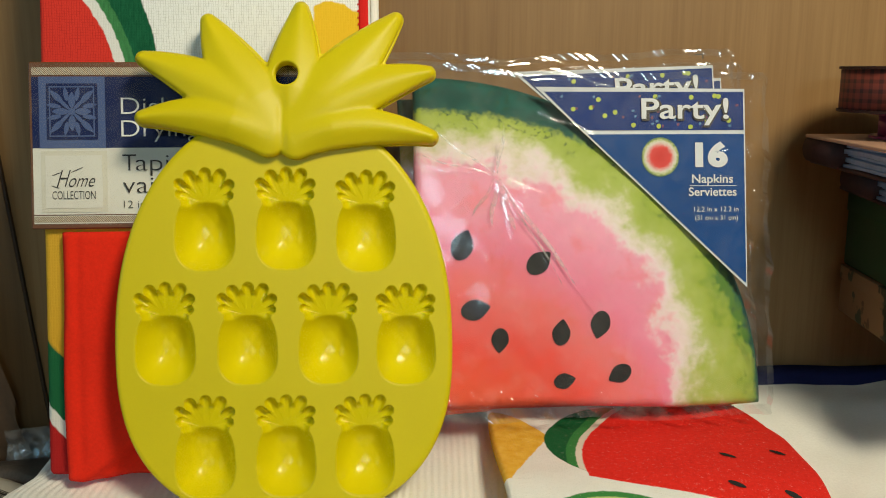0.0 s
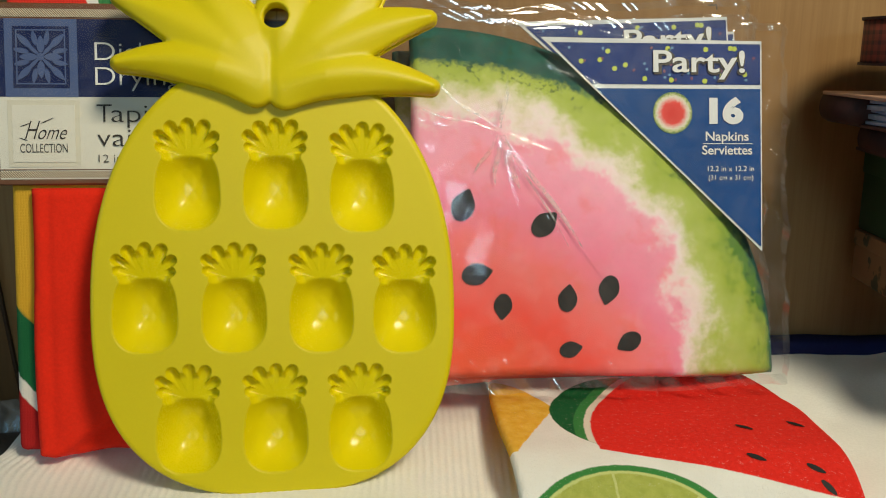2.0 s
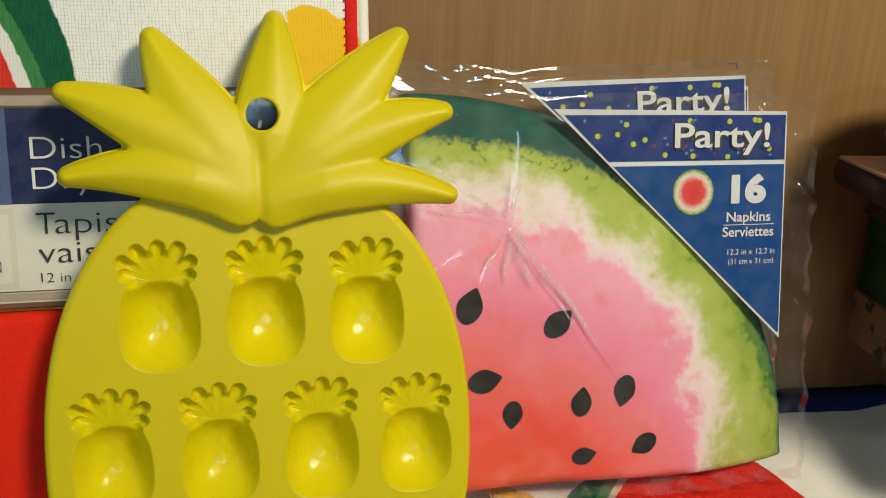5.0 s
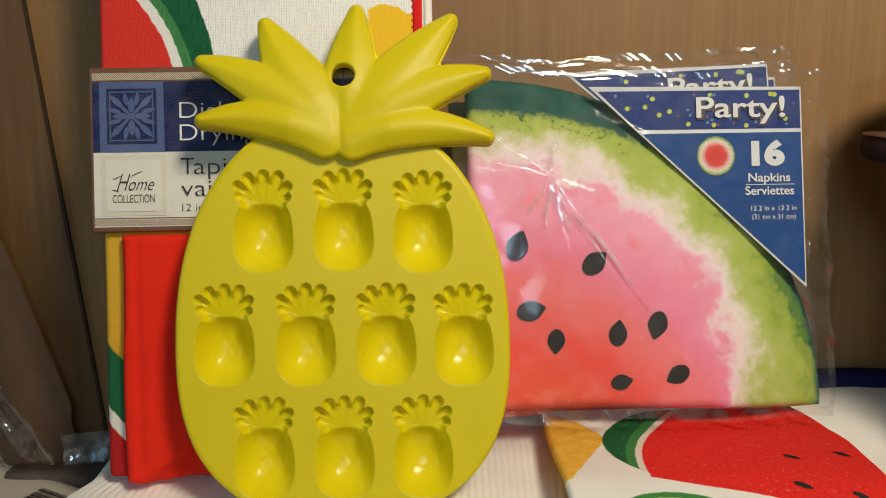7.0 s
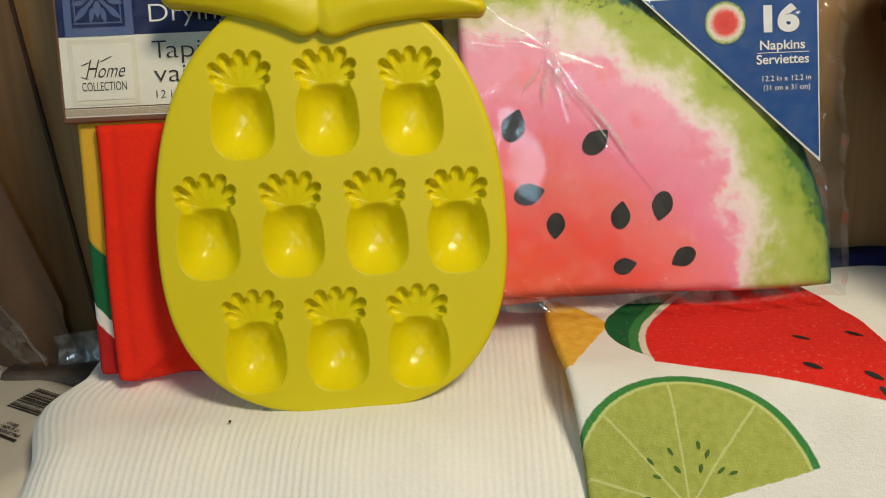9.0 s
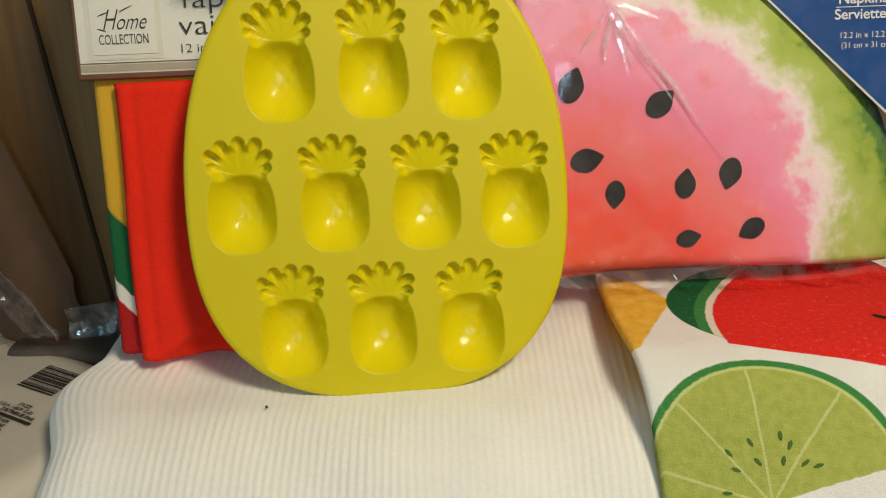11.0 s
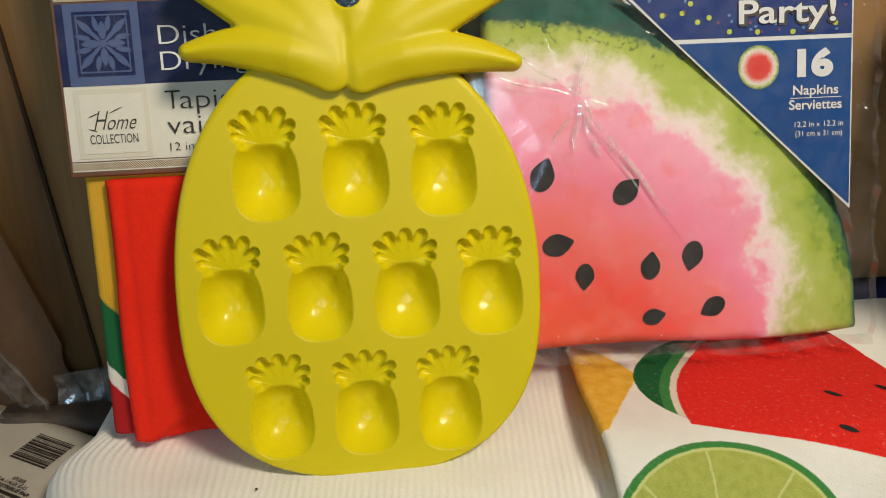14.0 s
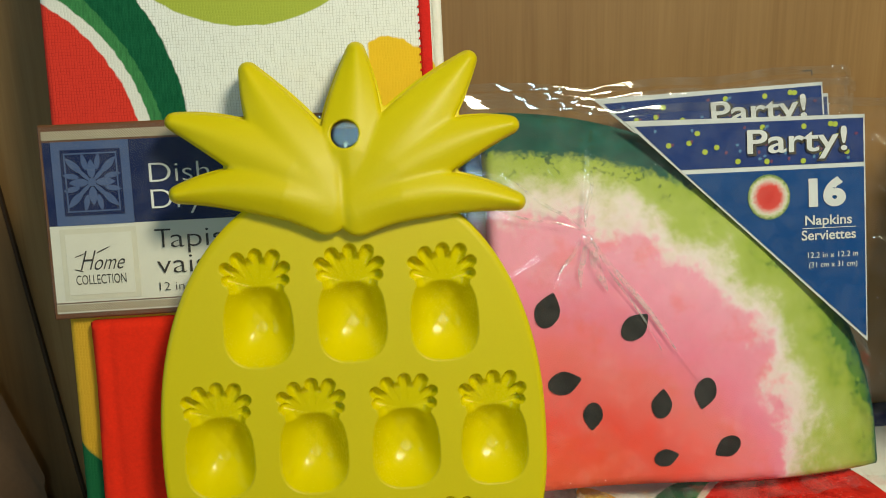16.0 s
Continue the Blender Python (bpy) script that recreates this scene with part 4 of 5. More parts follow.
def film_f(x, y):
    top = film_top(x)
    bottom = -0.0095 + 0.0012 * np.sin(x * 75 + 1)
    return np.maximum(np.maximum(-0.0785 - x, x - 0.1022 - 0.0008 * np.sin(y * 120)), np.maximum(y - top, bottom - y))


def party_tag(root, z):
    """Triangular blue card with a white border; text of the pack."""
    ox, oy = 0.095, 0.1515
    A, B, C = (ox - 0.1055, oy + 0.002), (ox, oy + 0.0008), (ox - 0.0002, oy - 0.0985)
    card = part("header_card", sheet([A, C, B], z, 0.0006), M_TAGWHITE, root, "blue triangular card with white border", False)
    w = 0.0008
    line = oy - 0.0208

    def hyp(y):
        """x of the slanting side at height y."""
        return A[0] + (A[1] - y) / (A[1] - C[1]) * (C[0] - A[0])

    bx = ox - w
    part("lower_panel", sheet([(hyp(line - 0.001) + 1.5 * w, line - 0.001), (bx - (bx - hyp(C[1] + 3 * w)) * 0.3, C[1] + 3.2 * w), (bx, C[1] + 3 * w), (bx, line - 0.001)], z + 0.0003), M_BLUE, card, "", False)
    part("upper_panel", sheet([(hyp(oy - w * 0.6) + 2.4 * w, oy - w * 0.6), (hyp(line + 0.001) + 1.5 * w, line + 0.001), (bx, line + 0.001), (bx, oy - w * 0.9)], z + 0.0003), M_DEEPBLUE, card, "", False)
    rnd = random.Random(5)
    n = 0
    while n < 44:
        y = rnd.uniform(line + 0.0025, oy - 0.0025)
        x = rnd.uniform(hyp(y) + 0.006, bx - 0.003)
        big = n < 17
        part("confetti_dot", sheet(oval(x, y, 0.00125 if big else 0.0008, 0.0012 if big else 0.0006, rnd.uniform(0, 90), 10), z + 0.0006), M_LIMEDOT if big else rnd.choice((M_REDDOT, M_SKYDOT, M_REDDOT)), card, "", False)
        n += 1
    lettering("Party!", ox - 0.0522, oy - 0.0146, z + 0.0011, 0.0101, M_DARKINK, card, 0.0440, bold=0.0007)
    lettering("Party!", ox - 0.0527, oy - 0.0141, z + 0.0015, 0.0101, M_TAGWHITE, card, 0.0440, bold=0.0002)
    part("melon_disc", sheet(oval(ox - 0.0433, oy - 0.0332, 0.0094, 0.0098, 0, 40), z + 0.0006), M_MELON, card, "round watermelon slice printed in watercolour", False)
    lettering("16", ox - 0.0258, oy - 0.0375, z + 0.0008, 0.0108, M_TAGWHITE, card, 0.0165, bold=0.0009)
    lettering("Napkins", ox - 0.0172, oy - 0.0462, z + 0.0008, 0.0042, M_TAGWHITE, card, 0.0208, "CENTER", bold=0.0001)
    part("rule", sheet(rect(ox - 0.0288, ox - 0.0050, oy - 0.0478, oy - 0.0475), z + 0.0007), M_TAGWHITE, card, "", False)
    lettering("Serviettes", ox - 0.0172, oy - 0.0527, z + 0.0008, 0.0042, M_TAGWHITE, card, 0.0242, "CENTER", bold=0.0001)
    lettering("12.2 in x 12.2 in", ox - 0.0155, oy - 0.0606, z + 0.0008, 0.0025, M_TAGWHITE, card, 0.0224, "CENTER")
    lettering("(31 cm x 31 cm)", ox - 0.0155, oy - 0.0648, z + 0.0008, 0.0025, M_TAGWHITE, card, 0.0216, "CENTER")


def napkin_pack():
    root = thing("napkin_pack", upright((0.06, 0.4145, 0.08), 2.5, 12.5), "clear-wrapped pack of watermelon-print paper napkins with a blue card", "napkins", "napkin packs")
    relief_part("folded_napkin", relief(wedge_f, wedge_h, (-0.075, 0.106, -0.008, 0.173), 0.0020, 0.010), M_NAPKIN, root, "quarter-round stack of paper napkins printed as watermelon")
    for x, y, deg, l in SEEDS:
        pts = oval(x * MM, y * MM, l * MM * 0.84, l * MM * 0.59, deg, 22, 0.62)
        bm = bmesh.new()
        bm.faces.new([bm.verts.new((u, v, float(wedge_h(np.array(u), np.array(v))) + 0.0005)) for u, v in pts])
        part("seed_print", bm, M_SEED, root)
    party_tag(root, -0.0082)
    relief_part("clear_film", relief(film_f, film_h, (-0.082, 0.107, -0.012, 0.178), 0.0007), M_FILM, root, "crinkled clear plastic film")
    # film folds running out from one pinched point, their glints painted as white haze
    for dx, dy, w in ((0.038, -0.053, 0.0020), (0.031, -0.052, 0.0009), (0.008, -0.026, 0.0040), (-0.003, -0.024, 0.0024), (-0.012, -0.019, 0.0016), (0.004, 0.027, 0.0018), (-0.030, 0.022, 0.0012), (-0.036, 0.010, 0.0010)):
        bm = bmesh.new()
        ln = math.hypot(dx, dy)
        rows = []
        for i in range(25):
            q = i / 24
            half = w * 0.5 * math.sin(math.pi * min(1.0, 0.08 + q * 0.92)) ** 0.7 + 0.00008
            bend = 0.0006 * math.sin(q * 7 + dx * 90)
            row = []
            for k, lift in ((-1, 0.0001), (0, 0.0002), (1, 0.0001)):
                x = -0.031 + dx * (0.06 + 0.94 * q) - dy / ln * (half * k + bend)
                y = 0.108 + dy * (0.06 + 0.94 * q) + dx / ln * (half * k + bend)
                row.append(bm.verts.new((x, y, float(film_h(np.array(x), np.array(y))) + 0.0003 + lift)))
            rows.append(row)
        for a, b in zip(rows, rows[1:]):
            for k in range(2):
                bm.faces.new((a[k], b[k], b[k + 1], a[k + 1]))
        part("glint_fold", bm, M_GLINT, root, "fold in the clear film, its glint painted whitish")
    relief_part("film_seal", relief(lambda x, y: np.maximum(film_f(x, y), np.minimum(np.minimum(0.0995 - x, y + 0.0035), film_top(x) - 0.0035 - y)), lambda x, y: film_h(x, y) + 0.0006 + 0.0011 * np.abs(np.sin(150 * (0.6 * x + y) + 2.5 * ripple(x, y, 25, 2.0))) ** 5, (-0.082, 0.107, -0.012, 0.178), 0.0010), M_SEAL, root, "crimped clear edge of the film")
    return root


pack = napkin_pack()
pack_behind = copy_thing(pack, pack.matrix_world @ pose(-0.0015, 0.0125, -0.0205, 0, 0, 2.6))
part("corner_mark", sheet(rect(0.0845, 0.0890, 0.1572, 0.1578), -0.0045), M_DARKINK, pack_behind, "", False)
part("corner_mark", sheet(rect(0.0884, 0.0890, 0.1552, 0.1572), -0.0045), M_DARKINK, pack_behind, "", False)
pack_third = copy_thing(pack, pack.matrix_world @ pose(0.0062, 0.0090, -0.0330, 0, 0, 2.2))
# in the packs behind the napkins have slid down inside their bags
for bag, slid in ((pack_behind, 0.0165), (pack_third, 0.0150)):
    for piece in bag.children:
        if piece.name.startswith(("folded_napkin", "seed_print")):
            piece.location.y -= slid


# ---------- dish drying mat with paper sleeve ----------
def drying_mat():
    root = thing("drying_mat", upright((-0.185, 0.4105, 0.166), 4, 10), "folded red and white fruit-print dish drying mat standing upright", "drying mat")
    z0 = -0.0028
    bm = box(0.0022, 0.1545, -0.1165, 0.200, z0 - 0.022, z0, 0.003, 3)
    part("printed_layer", bm, M_MAT, root, "white woven layer printed with large fruit")
    bm = box(0.1490, 0.1535, 0.055, 0.2005, z0 - 0.006, z0 + 0.0012, 0.0011, 2)
    part("edge_binding", bm, M_REDEDGE, root, "stitched red edge binding")
    bm = box(0.1547, 0.1585, -0.1165, 0.200, z0 - 0.020, z0 - 0.004, 0.0018, 2)
    part("back_layer", bm, M_WHITE, root, "white rear layer")
    for k in range(46):
        y = 0.056 + k * 0.0031
        part("stitch", sheet(oval(0.1488, y, 0.0005, 0.0004, 60, 8), z0 + 0.0006, 0.0004), M_REDEDGE, root)

    def flap_f(x, y):
        return np.maximum(np.maximum(0.0122 - 0.0006 * np.sin(y * 60) - x, x - 0.150), np.maximum(-0.1178 + 0.0012 * np.sin(x * 160 + 1) - y, y + 0.0030))

    def flap_h(x, y):
        d = np.clip(-flap_f(x, y), 0, 0.003) / 0.003
        edge = -0.003 * (1 - np.sqrt(1 - (1 - d) ** 2))
        t = (y + 0.1185) - (x - 0.018) * 0.80
        fold = -0.0060 * steps(-t, 0.0, 0.006)
        seam = -0.0009 * np.exp(-(((x - 0.0195) / 0.0012) ** 2)) * steps(t, 0, 0.01)
        return 0.0046 + edge + fold + seam + 0.0007 * ripple(x, y, 45, 1.2) + 0.00012 * ripple(x, y, 900, 0.3)

    relief_part("red_flap", relief(flap_f, flap_h, (0.009, 0.152, -0.121, 0.004), 0.0014, 0.0090), M_RED, root, "bright red microfibre side turned outwards")
    # paper sleeve
    c = 0.0012
    sleeve = part("paper_sleeve", box(-0.0016, 0.1570, -0.0016, 0.0748, -0.031, c, 0.0006, 1), M_BROWN, root, "navy and cream paper sleeve with brown border", False)
    e = 0.0003
    part("cream_panel", sheet(rect(0.0, 0.155, 0.0008, 0.0354), c + e), M_PALE, sleeve, "", False)
    part("navy_panel", sheet(rect(0.0, 0.155, 0.0354, 0.0680), c + e), M_NAVY, sleeve, "", False)
    part("hatched_strip", sheet(rect(0.0, 0.155, 0.0688, 0.0722), c + e), M_HATCH, sleeve, "", False)
    part("hatched_strip", sheet(rect(0.0, 0.155, 0.0014, 0.0042), c + 2 * e), M_HATCH, sleeve, "", False)
    part("rule", sheet(rect(0.0, 0.155, 0.0046, 0.0050), c + 2 * e), M_BROWN, sleeve, "", False)
    part("logo_tile", sheet(rect(0.0032, 0.0327, 0.0354, 0.0680), c + 2 * e), M_SLATE, sleeve, "", False)
    x0, x1, y0, y1 = 0.0066, 0.0294, 0.0392, 0.0648
    part("logo_ground", sheet(rect(x0, x1, y0, y1), c + 3 * e), M_NAVY, sleeve, "", False)
    part("logo_frame", frame_bm(x0 + 0.0013, x1 - 0.0013, y0 + 0.0013, y1 - 0.0013, 0.0006, c + 4 * e), M_SLATE, sleeve, "", False)
    cx, cy = (x0 + x1) / 2, (y0 + y1) / 2
    for k in range(4):
        a = 90 * k
        part("logo_petal", sheet(oval(cx + 0.0051 * math.cos(radians(a)), cy + 0.0053 * math.sin(radians(a)), 0.0036, 0.0016, a, 18, 0.5), c + 4 * e), M_SLATE, sleeve, "", False)
        a += 45
        for off, rad, l, b in ((0, 0.0096, 0.0040, 0.0014), (27, 0.0084, 0.0032, 0.0011), (-27, 0.0084, 0.0032, 0.0011)):
            q = a + off
            part("logo_petal", sheet(oval(cx + rad * math.cos(radians(q)), cy + rad * math.sin(radians(q)), l, b, a + off * 1.3, 16, 0.6), c + 4 * e + 0.0001 * (off + 27) / 27), M_SLATE, sleeve, "", False)
        part("logo_petal", sheet(oval(cx + 0.0046 * math.cos(radians(a)), cy + 0.0046 * math.sin(radians(a)), 0.0036, 0.0008, a, 12), c + 4 * e + 0.0003), M_SLATE, sleeve, "", False)
    part("logo_petal", sheet(oval(cx, cy, 0.0016, 0.0016, 0, 14), c + 4 * e + 0.0003), M_SLATE, sleeve, "", False)
    part("seam", sheet(rect(0.1158, 0.1162, 0.0560, 0.0735), c + 3 * e), M_DARKINK, sleeve, "thin dark line down the middle of the sleeve", False)
    part("white_mark", sheet(oval(0.1170, 0.0618, 0.0016, 0.0007, 75, 14, 0.5), c + 3 * e), M_PALE, sleeve, "", False)
    t = c + 3 * e
    lettering("Dish", 0.0398, 0.0508, t, 0.0078, M_WHITEINK, sleeve, 0.0232, bold=-0.00012)
    lettering("Drying Mat", 0.0398, 0.0404, t, 0.0078, M_WHITEINK, sleeve, 0.0600, bold=-0.00012)
    lettering("T", 0.0400, 0.0248, t, 0.0078, M_DARKINK, sleeve, 0.0062, bold=-0.00012)
    lettering("apis", 0.0460, 0.0248, t, 0.0078, M_DARKINK, sleeve, 0.0206, bold=-0.00012)
    lettering("vaisselle", 0.0400, 0.0146, t, 0.0078, M_DARKINK, sleeve, 0.0440, bold=-0.00012)
    lettering("12 in", 0.0403, 0.0078, t, 0.0034, M_DARKINK, sleeve, 0.0096, bold=-0.00006)
    part("cream_tile", sheet(rect(0.0036, 0.0330, 0.0060, 0.0340), c + 2 * e), M_CREAM, sleeve, "", False)
    part("cream_tile", sheet(rect(0.0056, 0.0310, 0.0080, 0.0320), c + 3 * e), M_PALE, sleeve, "", False)
    t += e
    lettering("H", 0.0106, 0.0176, t, 0.0080, M_DARKINK, sleeve, 0.0064, shear=0.5, bold=-0.00010)
    lettering("ome", 0.0160, 0.0176, t, 0.0062, M_DARKINK, sleeve, 0.0118, shear=0.5, bold=-0.00006)
    lettering("COLLECTION", 0.0086, 0.0120, t, 0.0038, M_DARKINK, sleeve, 0.0192, bold=-0.00002)
    for fx, fy, fa, fb, deg in ((0.0108, 0.0236, 0.0022, 0.00020, 20), (0.0198, 0.0254, 0.0030, 0.00020, 24), (0.0100, 0.0176, 0.0018, 0.00020, -18)):
        part("flourish", sheet(oval(fx, fy, fa, fb, deg, 12), t), M_DARKINK, sleeve, "", False)
    relief_part("sleeve_film", relief(lambda x, y: np.maximum(np.maximum(-x, x - 0.156), np.maximum(-y, y - 0.0735)), lambda x, y: 0.0048 + 0.00025 * ripple(x, y, 60, 0.8), (-0.001, 0.158, -0.001, 0.0745), 0.003), M_FILM, sleeve)


drying_mat()


# ---------- stack of albums and boxes ----------
def stack():
    yaw = -4.0

    def at(x, y, z, turn=0.0):
        return pose(x, y, z, 0, 0, yaw + turn)

    b = thing("paper_bundle", at(0.245, 0.30, 0.048), "white folded tissue paper bundle lying on the white towel", "paper")
    bm = box(0.0, 0.20, 0.06, 0.150, -0.004, 0.0565, 0.012, 3)
    bmesh.ops.subdivide_edges(bm, edges=list(bm.edges), cuts=2, use_grid_fill=True)
    for v in bm.verts:
        v.co += Vector((1, 1, 0.3)) * 0.004 * noise.noise(v.co * 40)
    part("folded_paper", bm, M_PAPER, b)
    f = thing("floral_box", at(0.2075, 0.272, 0.105), "brown cardboard box printed with dark green leaves", "box")
    part("box_body", box(0.0, 0.25, 0.105, 0.216, 0.0, 0.0245, 0.0012), M_FLORAL, f)
    part("box_lid", box(-0.0003, 0.2503, 0.1047, 0.2163, 0.0185, 0.026, 0.0004), M_FLORAL, f)
    g = thing("green_box", at(0.2090, 0.277, 0.1312), "dark green cardboard box on a floral box", "box")
    part("box_body", box(0.0, 0.24, 0.100, 0.212, 0.0, 0.036, 0.0015), M_GREEN, g)
    part("box_lid", box(-0.0003, 0.2403, 0.0997, 0.2123, 0.030, 0.0415, 0.0004), M_GREEN, g)
    for k, (z, h) in enumerate(((0.1730, 0.0150), (0.1885, 0.0150))):
        a = thing("photo_album", at(0.1885 + 0.004 * (1 - k), 0.285, z, (-3, 2)[k]), "burgundy covered photo album with loose grey pages, lying flat", "album", "albums")
        part("lower_cover", box(0.0, 0.23, 0.085, 0.19 if k else 0.203, 0.0, 0.0018, 0.0006), M_BURG, a)
        part("upper_cover", box(-0.003, 0.23, 0.085, 0.191, h - 0.0018, h, 0.0006), M_BURG if k == 0 else M_TAN, a)
        bm = bmesh.new()
        n = 12
        prof = [(0.002 - 0.0055 * math.sin(math.pi * i / n) ** 0.4, h * i / n) for i in range(n + 1)]
        lo = [bm.verts.new((x, 0.152, z_)) for x, z_ in prof]
        hi = [bm.verts.new((x, 0.192, z_)) for x, z_ in prof]
        for i in range(n):
            bm.faces.new((lo[i], lo[i + 1], hi[i + 1], hi[i]))
        cap = [bm.verts.new((0.02, 0.152, 0.0)), bm.verts.new((0.02, 0.152, h))]
        bm.faces.new([*lo, cap[1], cap[0]])
        part("spine", bm, M_BURG, a)
        for j in range(5):
            zz = (0.0022, 0.0040, 0.0068, 0.0086, 0.0114)[j]
            bm = box(0.0015 + 0.001 * (j % 3), 0.226, 0.087, 0.151, zz, zz + (0.0014, 0.0022, 0.0012, 0.0021, 0.0013)[j])
            bmesh.ops.subdivide_edges(bm, edges=list(bm.edges), cuts=6, use_grid_fill=True)
            for v in bm.verts:
                v.co.z += 0.0007 * noise.noise((v.co.x * 20 + j, v.co.y * 30, j * 3.1))
            part("page", bm, M_PAGE, a)
    top = 0.2038

    def spool(name, x, y, z, r, h, inner, m_in, m_fl, label):
        s = thing(name, pose(x, y, z), label, "ribbon spool", "ribbon spools")
        for zz, nm in ((0.0, "flange"), (h - 0.0012, "flange")):
            bm = bmesh.new()
            bmesh.ops.create_cone(bm, cap_ends=True, segments=56, radius1=r, radius2=r, depth=0.0012, matrix=Matrix.Translation((0, 0, zz + 0.0006)))
            part(nm, bm, m_fl, s, "", False)
        bm = bmesh.new()
        bmesh.ops.create_cone(bm, cap_ends=True, segments=56, radius1=inner, radius2=inner, depth=h - 0.0026, matrix=Matrix.Translation((0, 0, h / 2)))
        part("wound_ribbon", bm, m_in, s)

    spool("ribbon_spool", 0.236, 0.438, top, 0.026, 0.0125, 0.022, M_PINK, M_PINK, "magenta plastic ribbon spool under a plaid ribbon roll")
    spool("ribbon_spool", 0.2325, 0.438, top + 0.0127, 0.0385, 0.0215, 0.0375, M_PLAID, M_BURG, "dark red plaid ribbon roll on a magenta spool")


stack()
bm = box(0.150, 0.262, 0.488, 0.501, 0.056, 0.0685, 0.003, 2)
bmesh.ops.subdivide_edges(bm, edges=list(bm.edges), cuts=3, use_grid_fill=True)
for v in bm.verts:
    v.co.z += 0.0015 * noise.noise(v.co * 45)
tagged(part("navy_cloth", bm, M_DKNAVY), "dark navy folded cloth lying along the back board", "cloth")


# ---------- clutter beside the mat ----------
def poly_bag():
    root = thing("poly_bag", pose(-0.2434, 0.4515, 0.0005, 0, 0, -30), "white plastic packaging bag with a printed barcode, lying flat", "packaging")
    nx, ny = 50, 60
    x0, x1, y0, y1 = -0.080, 0.080, -0.170, 0.020
    bm = bmesh.new()

    def h(x, y):
        e = np.clip(min(x - x0, x1 - x, y - y0, y1 - y) / 0.014, 0, 1)
        return 0.002 + 0.0155 * math.sqrt(1 - (1 - float(e)) ** 2) + 0.0006 * float(ripple(x, y, 60, 0.5)) * float(e)

    g = [[bm.verts.new((u, v, h(u, v))) for v in np.linspace(y0, y1, ny + 1)] for u in np.linspace(x0, x1, nx + 1)]
    for i in range(nx):
        for j in range(ny):
            bm.faces.new((g[i][j], g[i + 1][j], g[i + 1][j + 1], g[i][j + 1]))
    ring = [g[i][0] for i in range(nx + 1)] + [g[nx][j] for j in range(1, ny + 1)] + [g[i][ny] for i in range(nx - 1, -1, -1)] + [g[0][j] for j in range(ny - 1, 0, -1)]
    low = [bm.verts.new((v.co.x, v.co.y, 0.0)) for v in ring]
    for k in range(len(ring)):
        bm.faces.new((ring[k], low[k], low[(k + 1) % len(ring)], ring[(k + 1) % len(ring)]))
    part("bag_film", bm, M_POLY, root)
    rnd = random.Random(3)
    y = 0.0
    while y > -0.0215:
        w = rnd.choice((0.0003, 0.0005, 0.0008, 0.0011))
        bm = bmesh.new()
        q = [(0.0, y), (0.026, y), (0.026, y - w), (0.0, y - w)]
        bm.faces.new([bm.verts.new((a - b * 0.17, b, h(a, b) + 0.0005)) for a, b in q])
        part("barcode_bar", bm, M_DARKINK, root, "", False)
        y -= w + rnd.choice((0.0003, 0.0004, 0.0007))
    z = 0.0186
    for k, (txt, x, w) in enumerate((("171255", 0.0175, 0.011), ("U.S.A. / AUX É.-U.", 0.000, 0.031), ("DISTRIBUÉ PAR", 0.006, 0.030), ("", 0.000, 0.040), ("AU CANADA", 0.006, 0.019), ("IMPORTÉ PAR", 0.004, 0.023), ("", 0.002, 0.028), ("EN CHINE", 0.006, 0.017))):
        yy = -0.0335 - k * 0.0032
        if txt:
            lettering(txt, x + (0.013 if k else 0.005), yy, z, 0.0021, M_DARKINK, root, w * 0.76, bold=0.00010)
        else:
            part("text_bar", sheet(rect(x + 0.013, x + 0.013 + w * 0.76, yy, yy + 0.0018), z), M_DARKINK, root, "", False)
    part("print_frame", frame_bm(0.016, 0.046, -0.094, -0.0680, 0.0006, z), M_DARKINK, root, "", False)
    lettering("Place", 0.021, -0.0745, z, 0.0032, M_DARKINK, root, 0.010, bold=0.00015)
    lettering("in bag", 0.021, -0.0790, z, 0.0032, M_DARKINK, root, 0.012, bold=0.00015)


poly_bag()


def crumple(name, m, sx, sy, material, label, category, amp, seed, n=26):
    root = thing(name, m, label, category)
    bm = bmesh.new()
    g = []
    for i in range(n + 1):
        row = []
        for j in range(n + 1):
            x, y = sx * (i / n - 0.5), sy * (j / n)
            p = Vector((x * 35 + seed, y * 35, seed * 1.7))
            z = amp * (abs(noise.noise(p)) + 0.5 * noise.noise(p * 2.3))
            row.append(bm.verts.new((x + amp * 0.4 * noise.noise(p + Vector((9, 1, 4))), y + (amp * 0.5 * noise.noise(p * 0.8 + Vector((3, 7, 1))) if j else 0), z)))
        g.append(row)
    for i in range(n):
        for j in range(n):
            bm.faces.new((g[i][j], g[i + 1][j], g[i + 1][j + 1], g[i][j + 1]))
    part("sheet", bm, material, root)


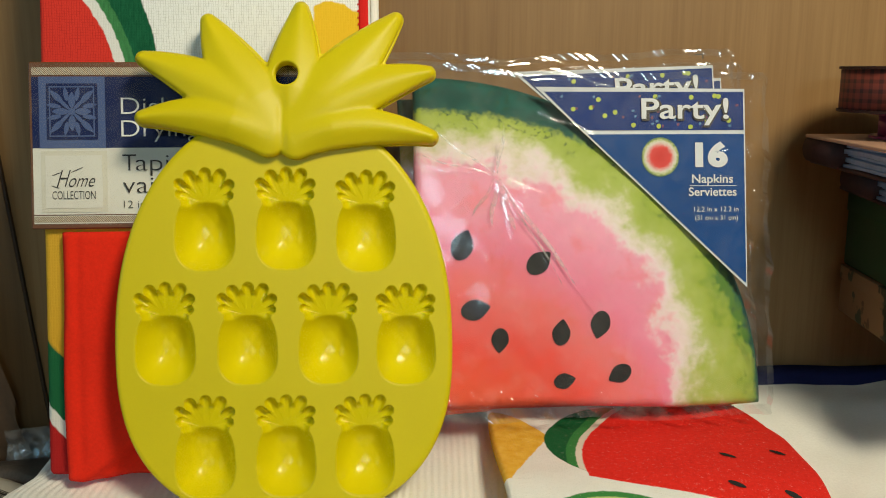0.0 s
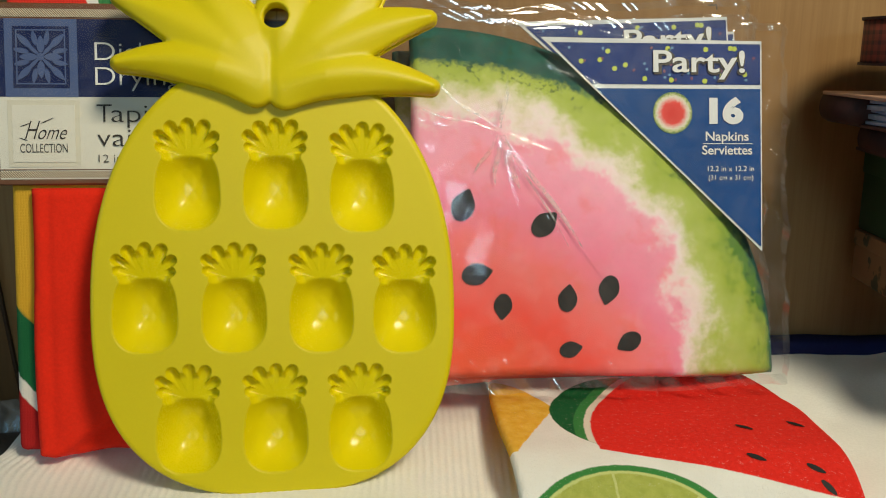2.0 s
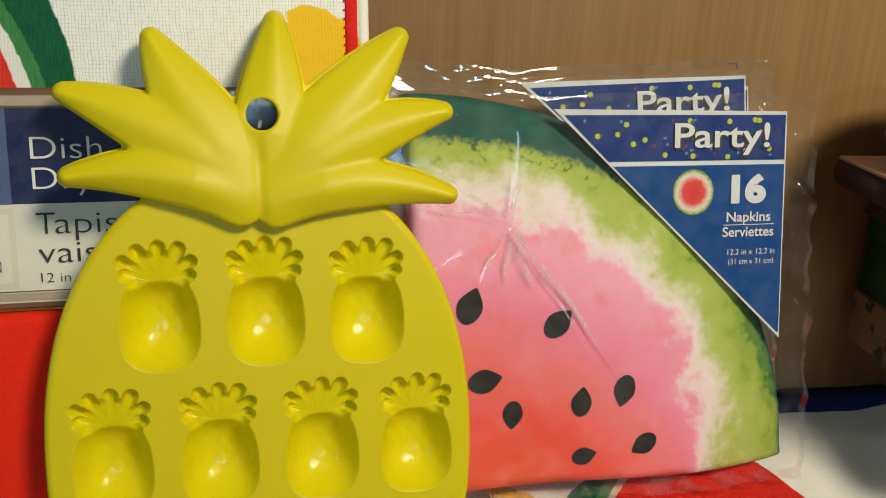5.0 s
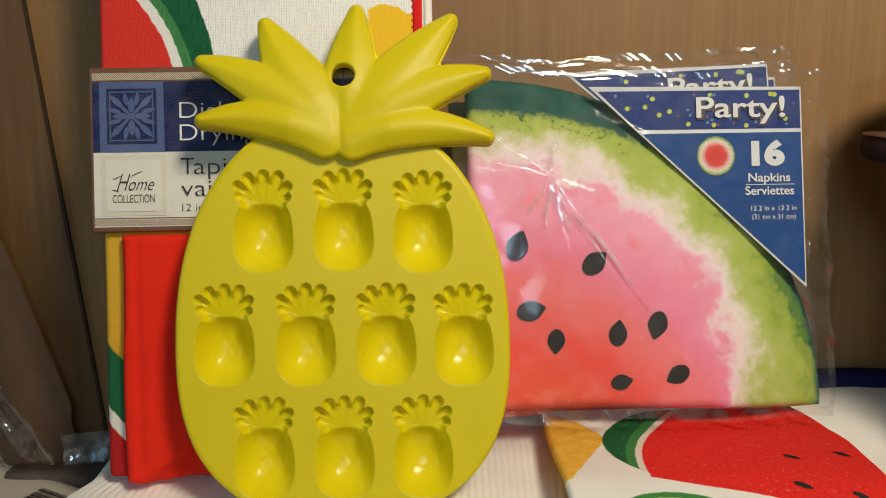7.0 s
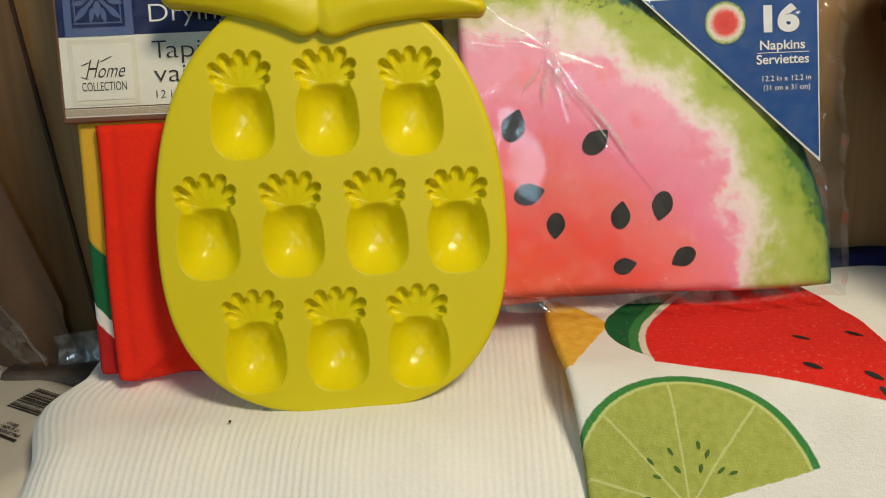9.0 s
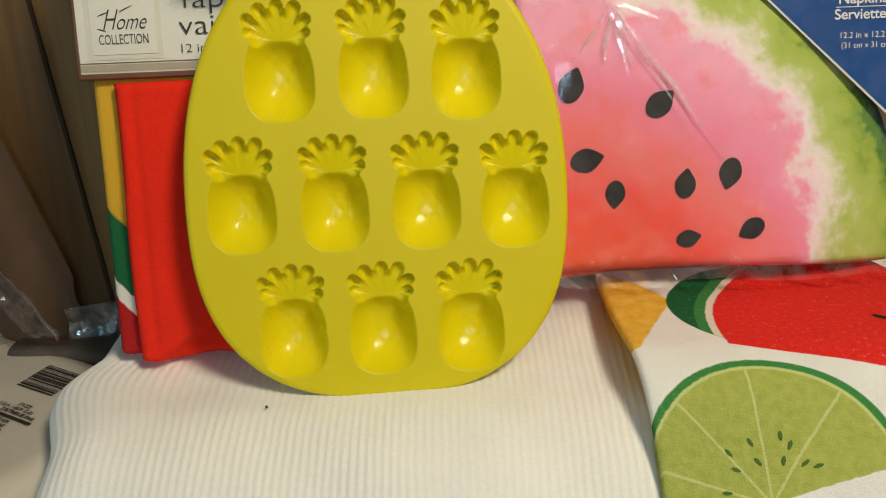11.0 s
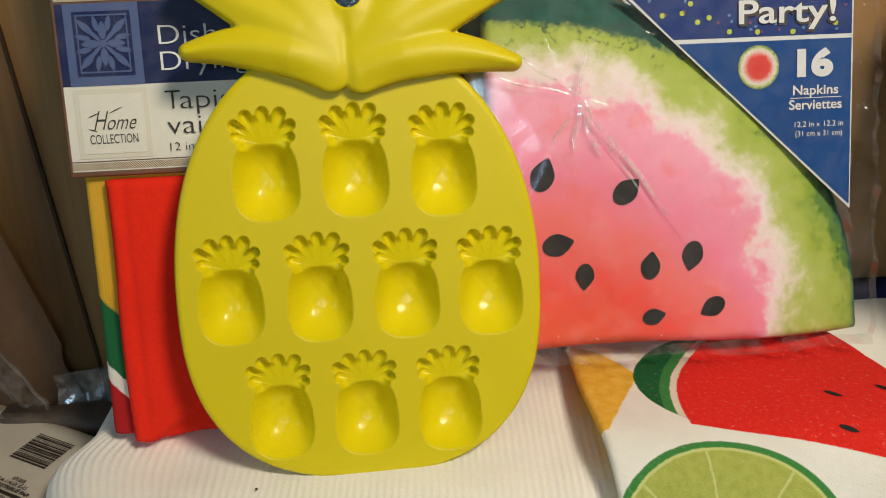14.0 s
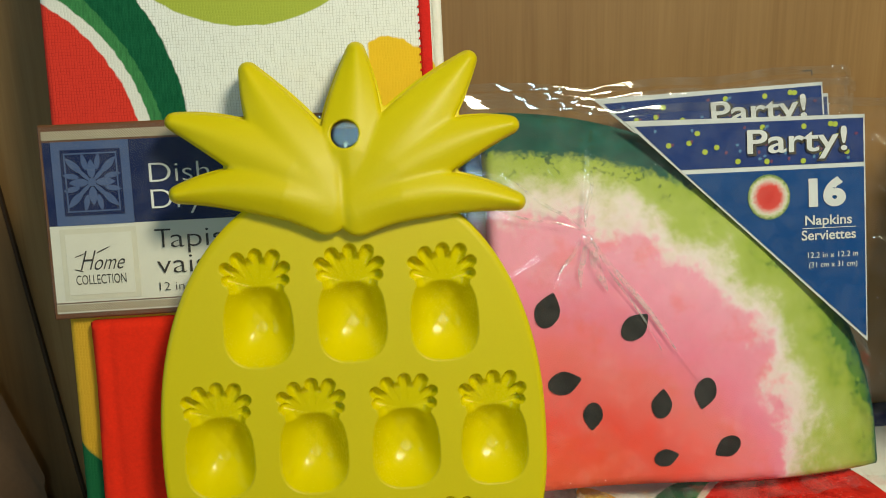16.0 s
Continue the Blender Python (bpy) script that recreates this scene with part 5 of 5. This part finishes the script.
def cellophane():
    """Two flattened folds of a clear bag, hanging askew with a stiff bright seam each."""
    root = thing("cellophane_bag", pose(-0.2395, 0.452, 0.029, 0, 0, 4), "crumpled clear cellophane bag folded flat beside a wooden board", "packaging")
    for name, x0, w, y, seed in (("front_fold", -0.021, 0.020, 0.0, 2.3), ("rear_fold", 0.0, 0.018, 0.006, 7.9)):
        n, m_ = 40, 14
        bm = bmesh.new()
        rows = []
        for i in range(n + 1):
            q = i / n
            row = []
            for j in range(m_ + 1):
                k = j / m_
                p = Vector((k * 1.4 + seed, q * 3.2, seed))
                row.append(bm.verts.new((x0 - 0.055 * q ** 1.25 - w * k + 0.0015 * noise.noise(p * 3), y + 0.004 * abs(noise.noise(p * 2.2)) + 0.0015 * noise.noise(p * 7), 0.085 * q + 0.004 * k * (1 - q) + 0.0015 * noise.noise(p * 4))))
            rows.append(row)
        for a, b in zip(rows, rows[1:]):
            for j in range(m_):
                bm.faces.new((a[j], b[j], b[j + 1], a[j + 1]))
        fold = part(name, bm, M_CELLO, root)
        bm = bmesh.new()
        strip = []
        for i in range(n + 1):
            q = i / n
            x = x0 - 0.055 * q ** 1.25 + 0.0015 * noise.noise(Vector((seed, q * 9.6, seed * 3)))
            strip.append([bm.verts.new((x + dx, y - 0.0006 + dy, 0.085 * q)) for dx, dy in ((0.0006, 0.0), (-0.0002, -0.0006), (-0.0012, 0.0))])
        for a, b in zip(strip, strip[1:]):
            for j in range(2):
                bm.faces.new((a[j], b[j], b[j + 1], a[j + 1]))
        part("seam", bm, M_SEAL, fold, "bright welded seam")


cellophane()
crumple("plastic_wrap", upright((-0.226, 0.482, 0.018), 0, 6), 0.036, 0.020, M_VEIL, "crumpled whitish plastic wrap behind the packaging bag", "packaging", 0.008, 5.1, 20)
# lumpy block standing for dark brown crumpled film
bm = box(-0.275, -0.200, 0.462, 0.482, 0.0, 0.020, 0.005, 2)
bmesh.ops.subdivide_edges(bm, edges=list(bm.edges), cuts=3, use_grid_fill=True)
for v in bm.verts:
    v.co += Vector((1, 1, 1)) * 0.005 * noise.noise(v.co * 60)
tagged(part("dark_crumpled_film", bm, M_DARK), "dark brown crumpled film lying in the shelf corner", "cloth")
# added darker sheet in place of the shadow shapes on the board
bm = bmesh.new()
rows = []
for i in range(25):
    x = -0.238 - 0.16 * i / 24
    q = (-0.238 - x)
    top = 0.050 + 3.3 * q - 6.0 * q * q
    rows.append([bm.verts.new((x + 0.004 * math.sin(k * 0.7), 0.4895 + 0.0035 * math.sin(i * 0.9) * (1 - k / 8) - 0.0015 * k / 8, 0.001 + top * k / 8)) for k in range(9)])
for a, b in zip(rows, rows[1:]):
    for k in range(8):
        bm.faces.new((a[k], b[k], b[k + 1], a[k + 1]))
tagged(part("shade_sheet", bm, M_SHADE_SHEET), "dark kraft-coloured sheet put for the shadow on a wooden board", "paper")
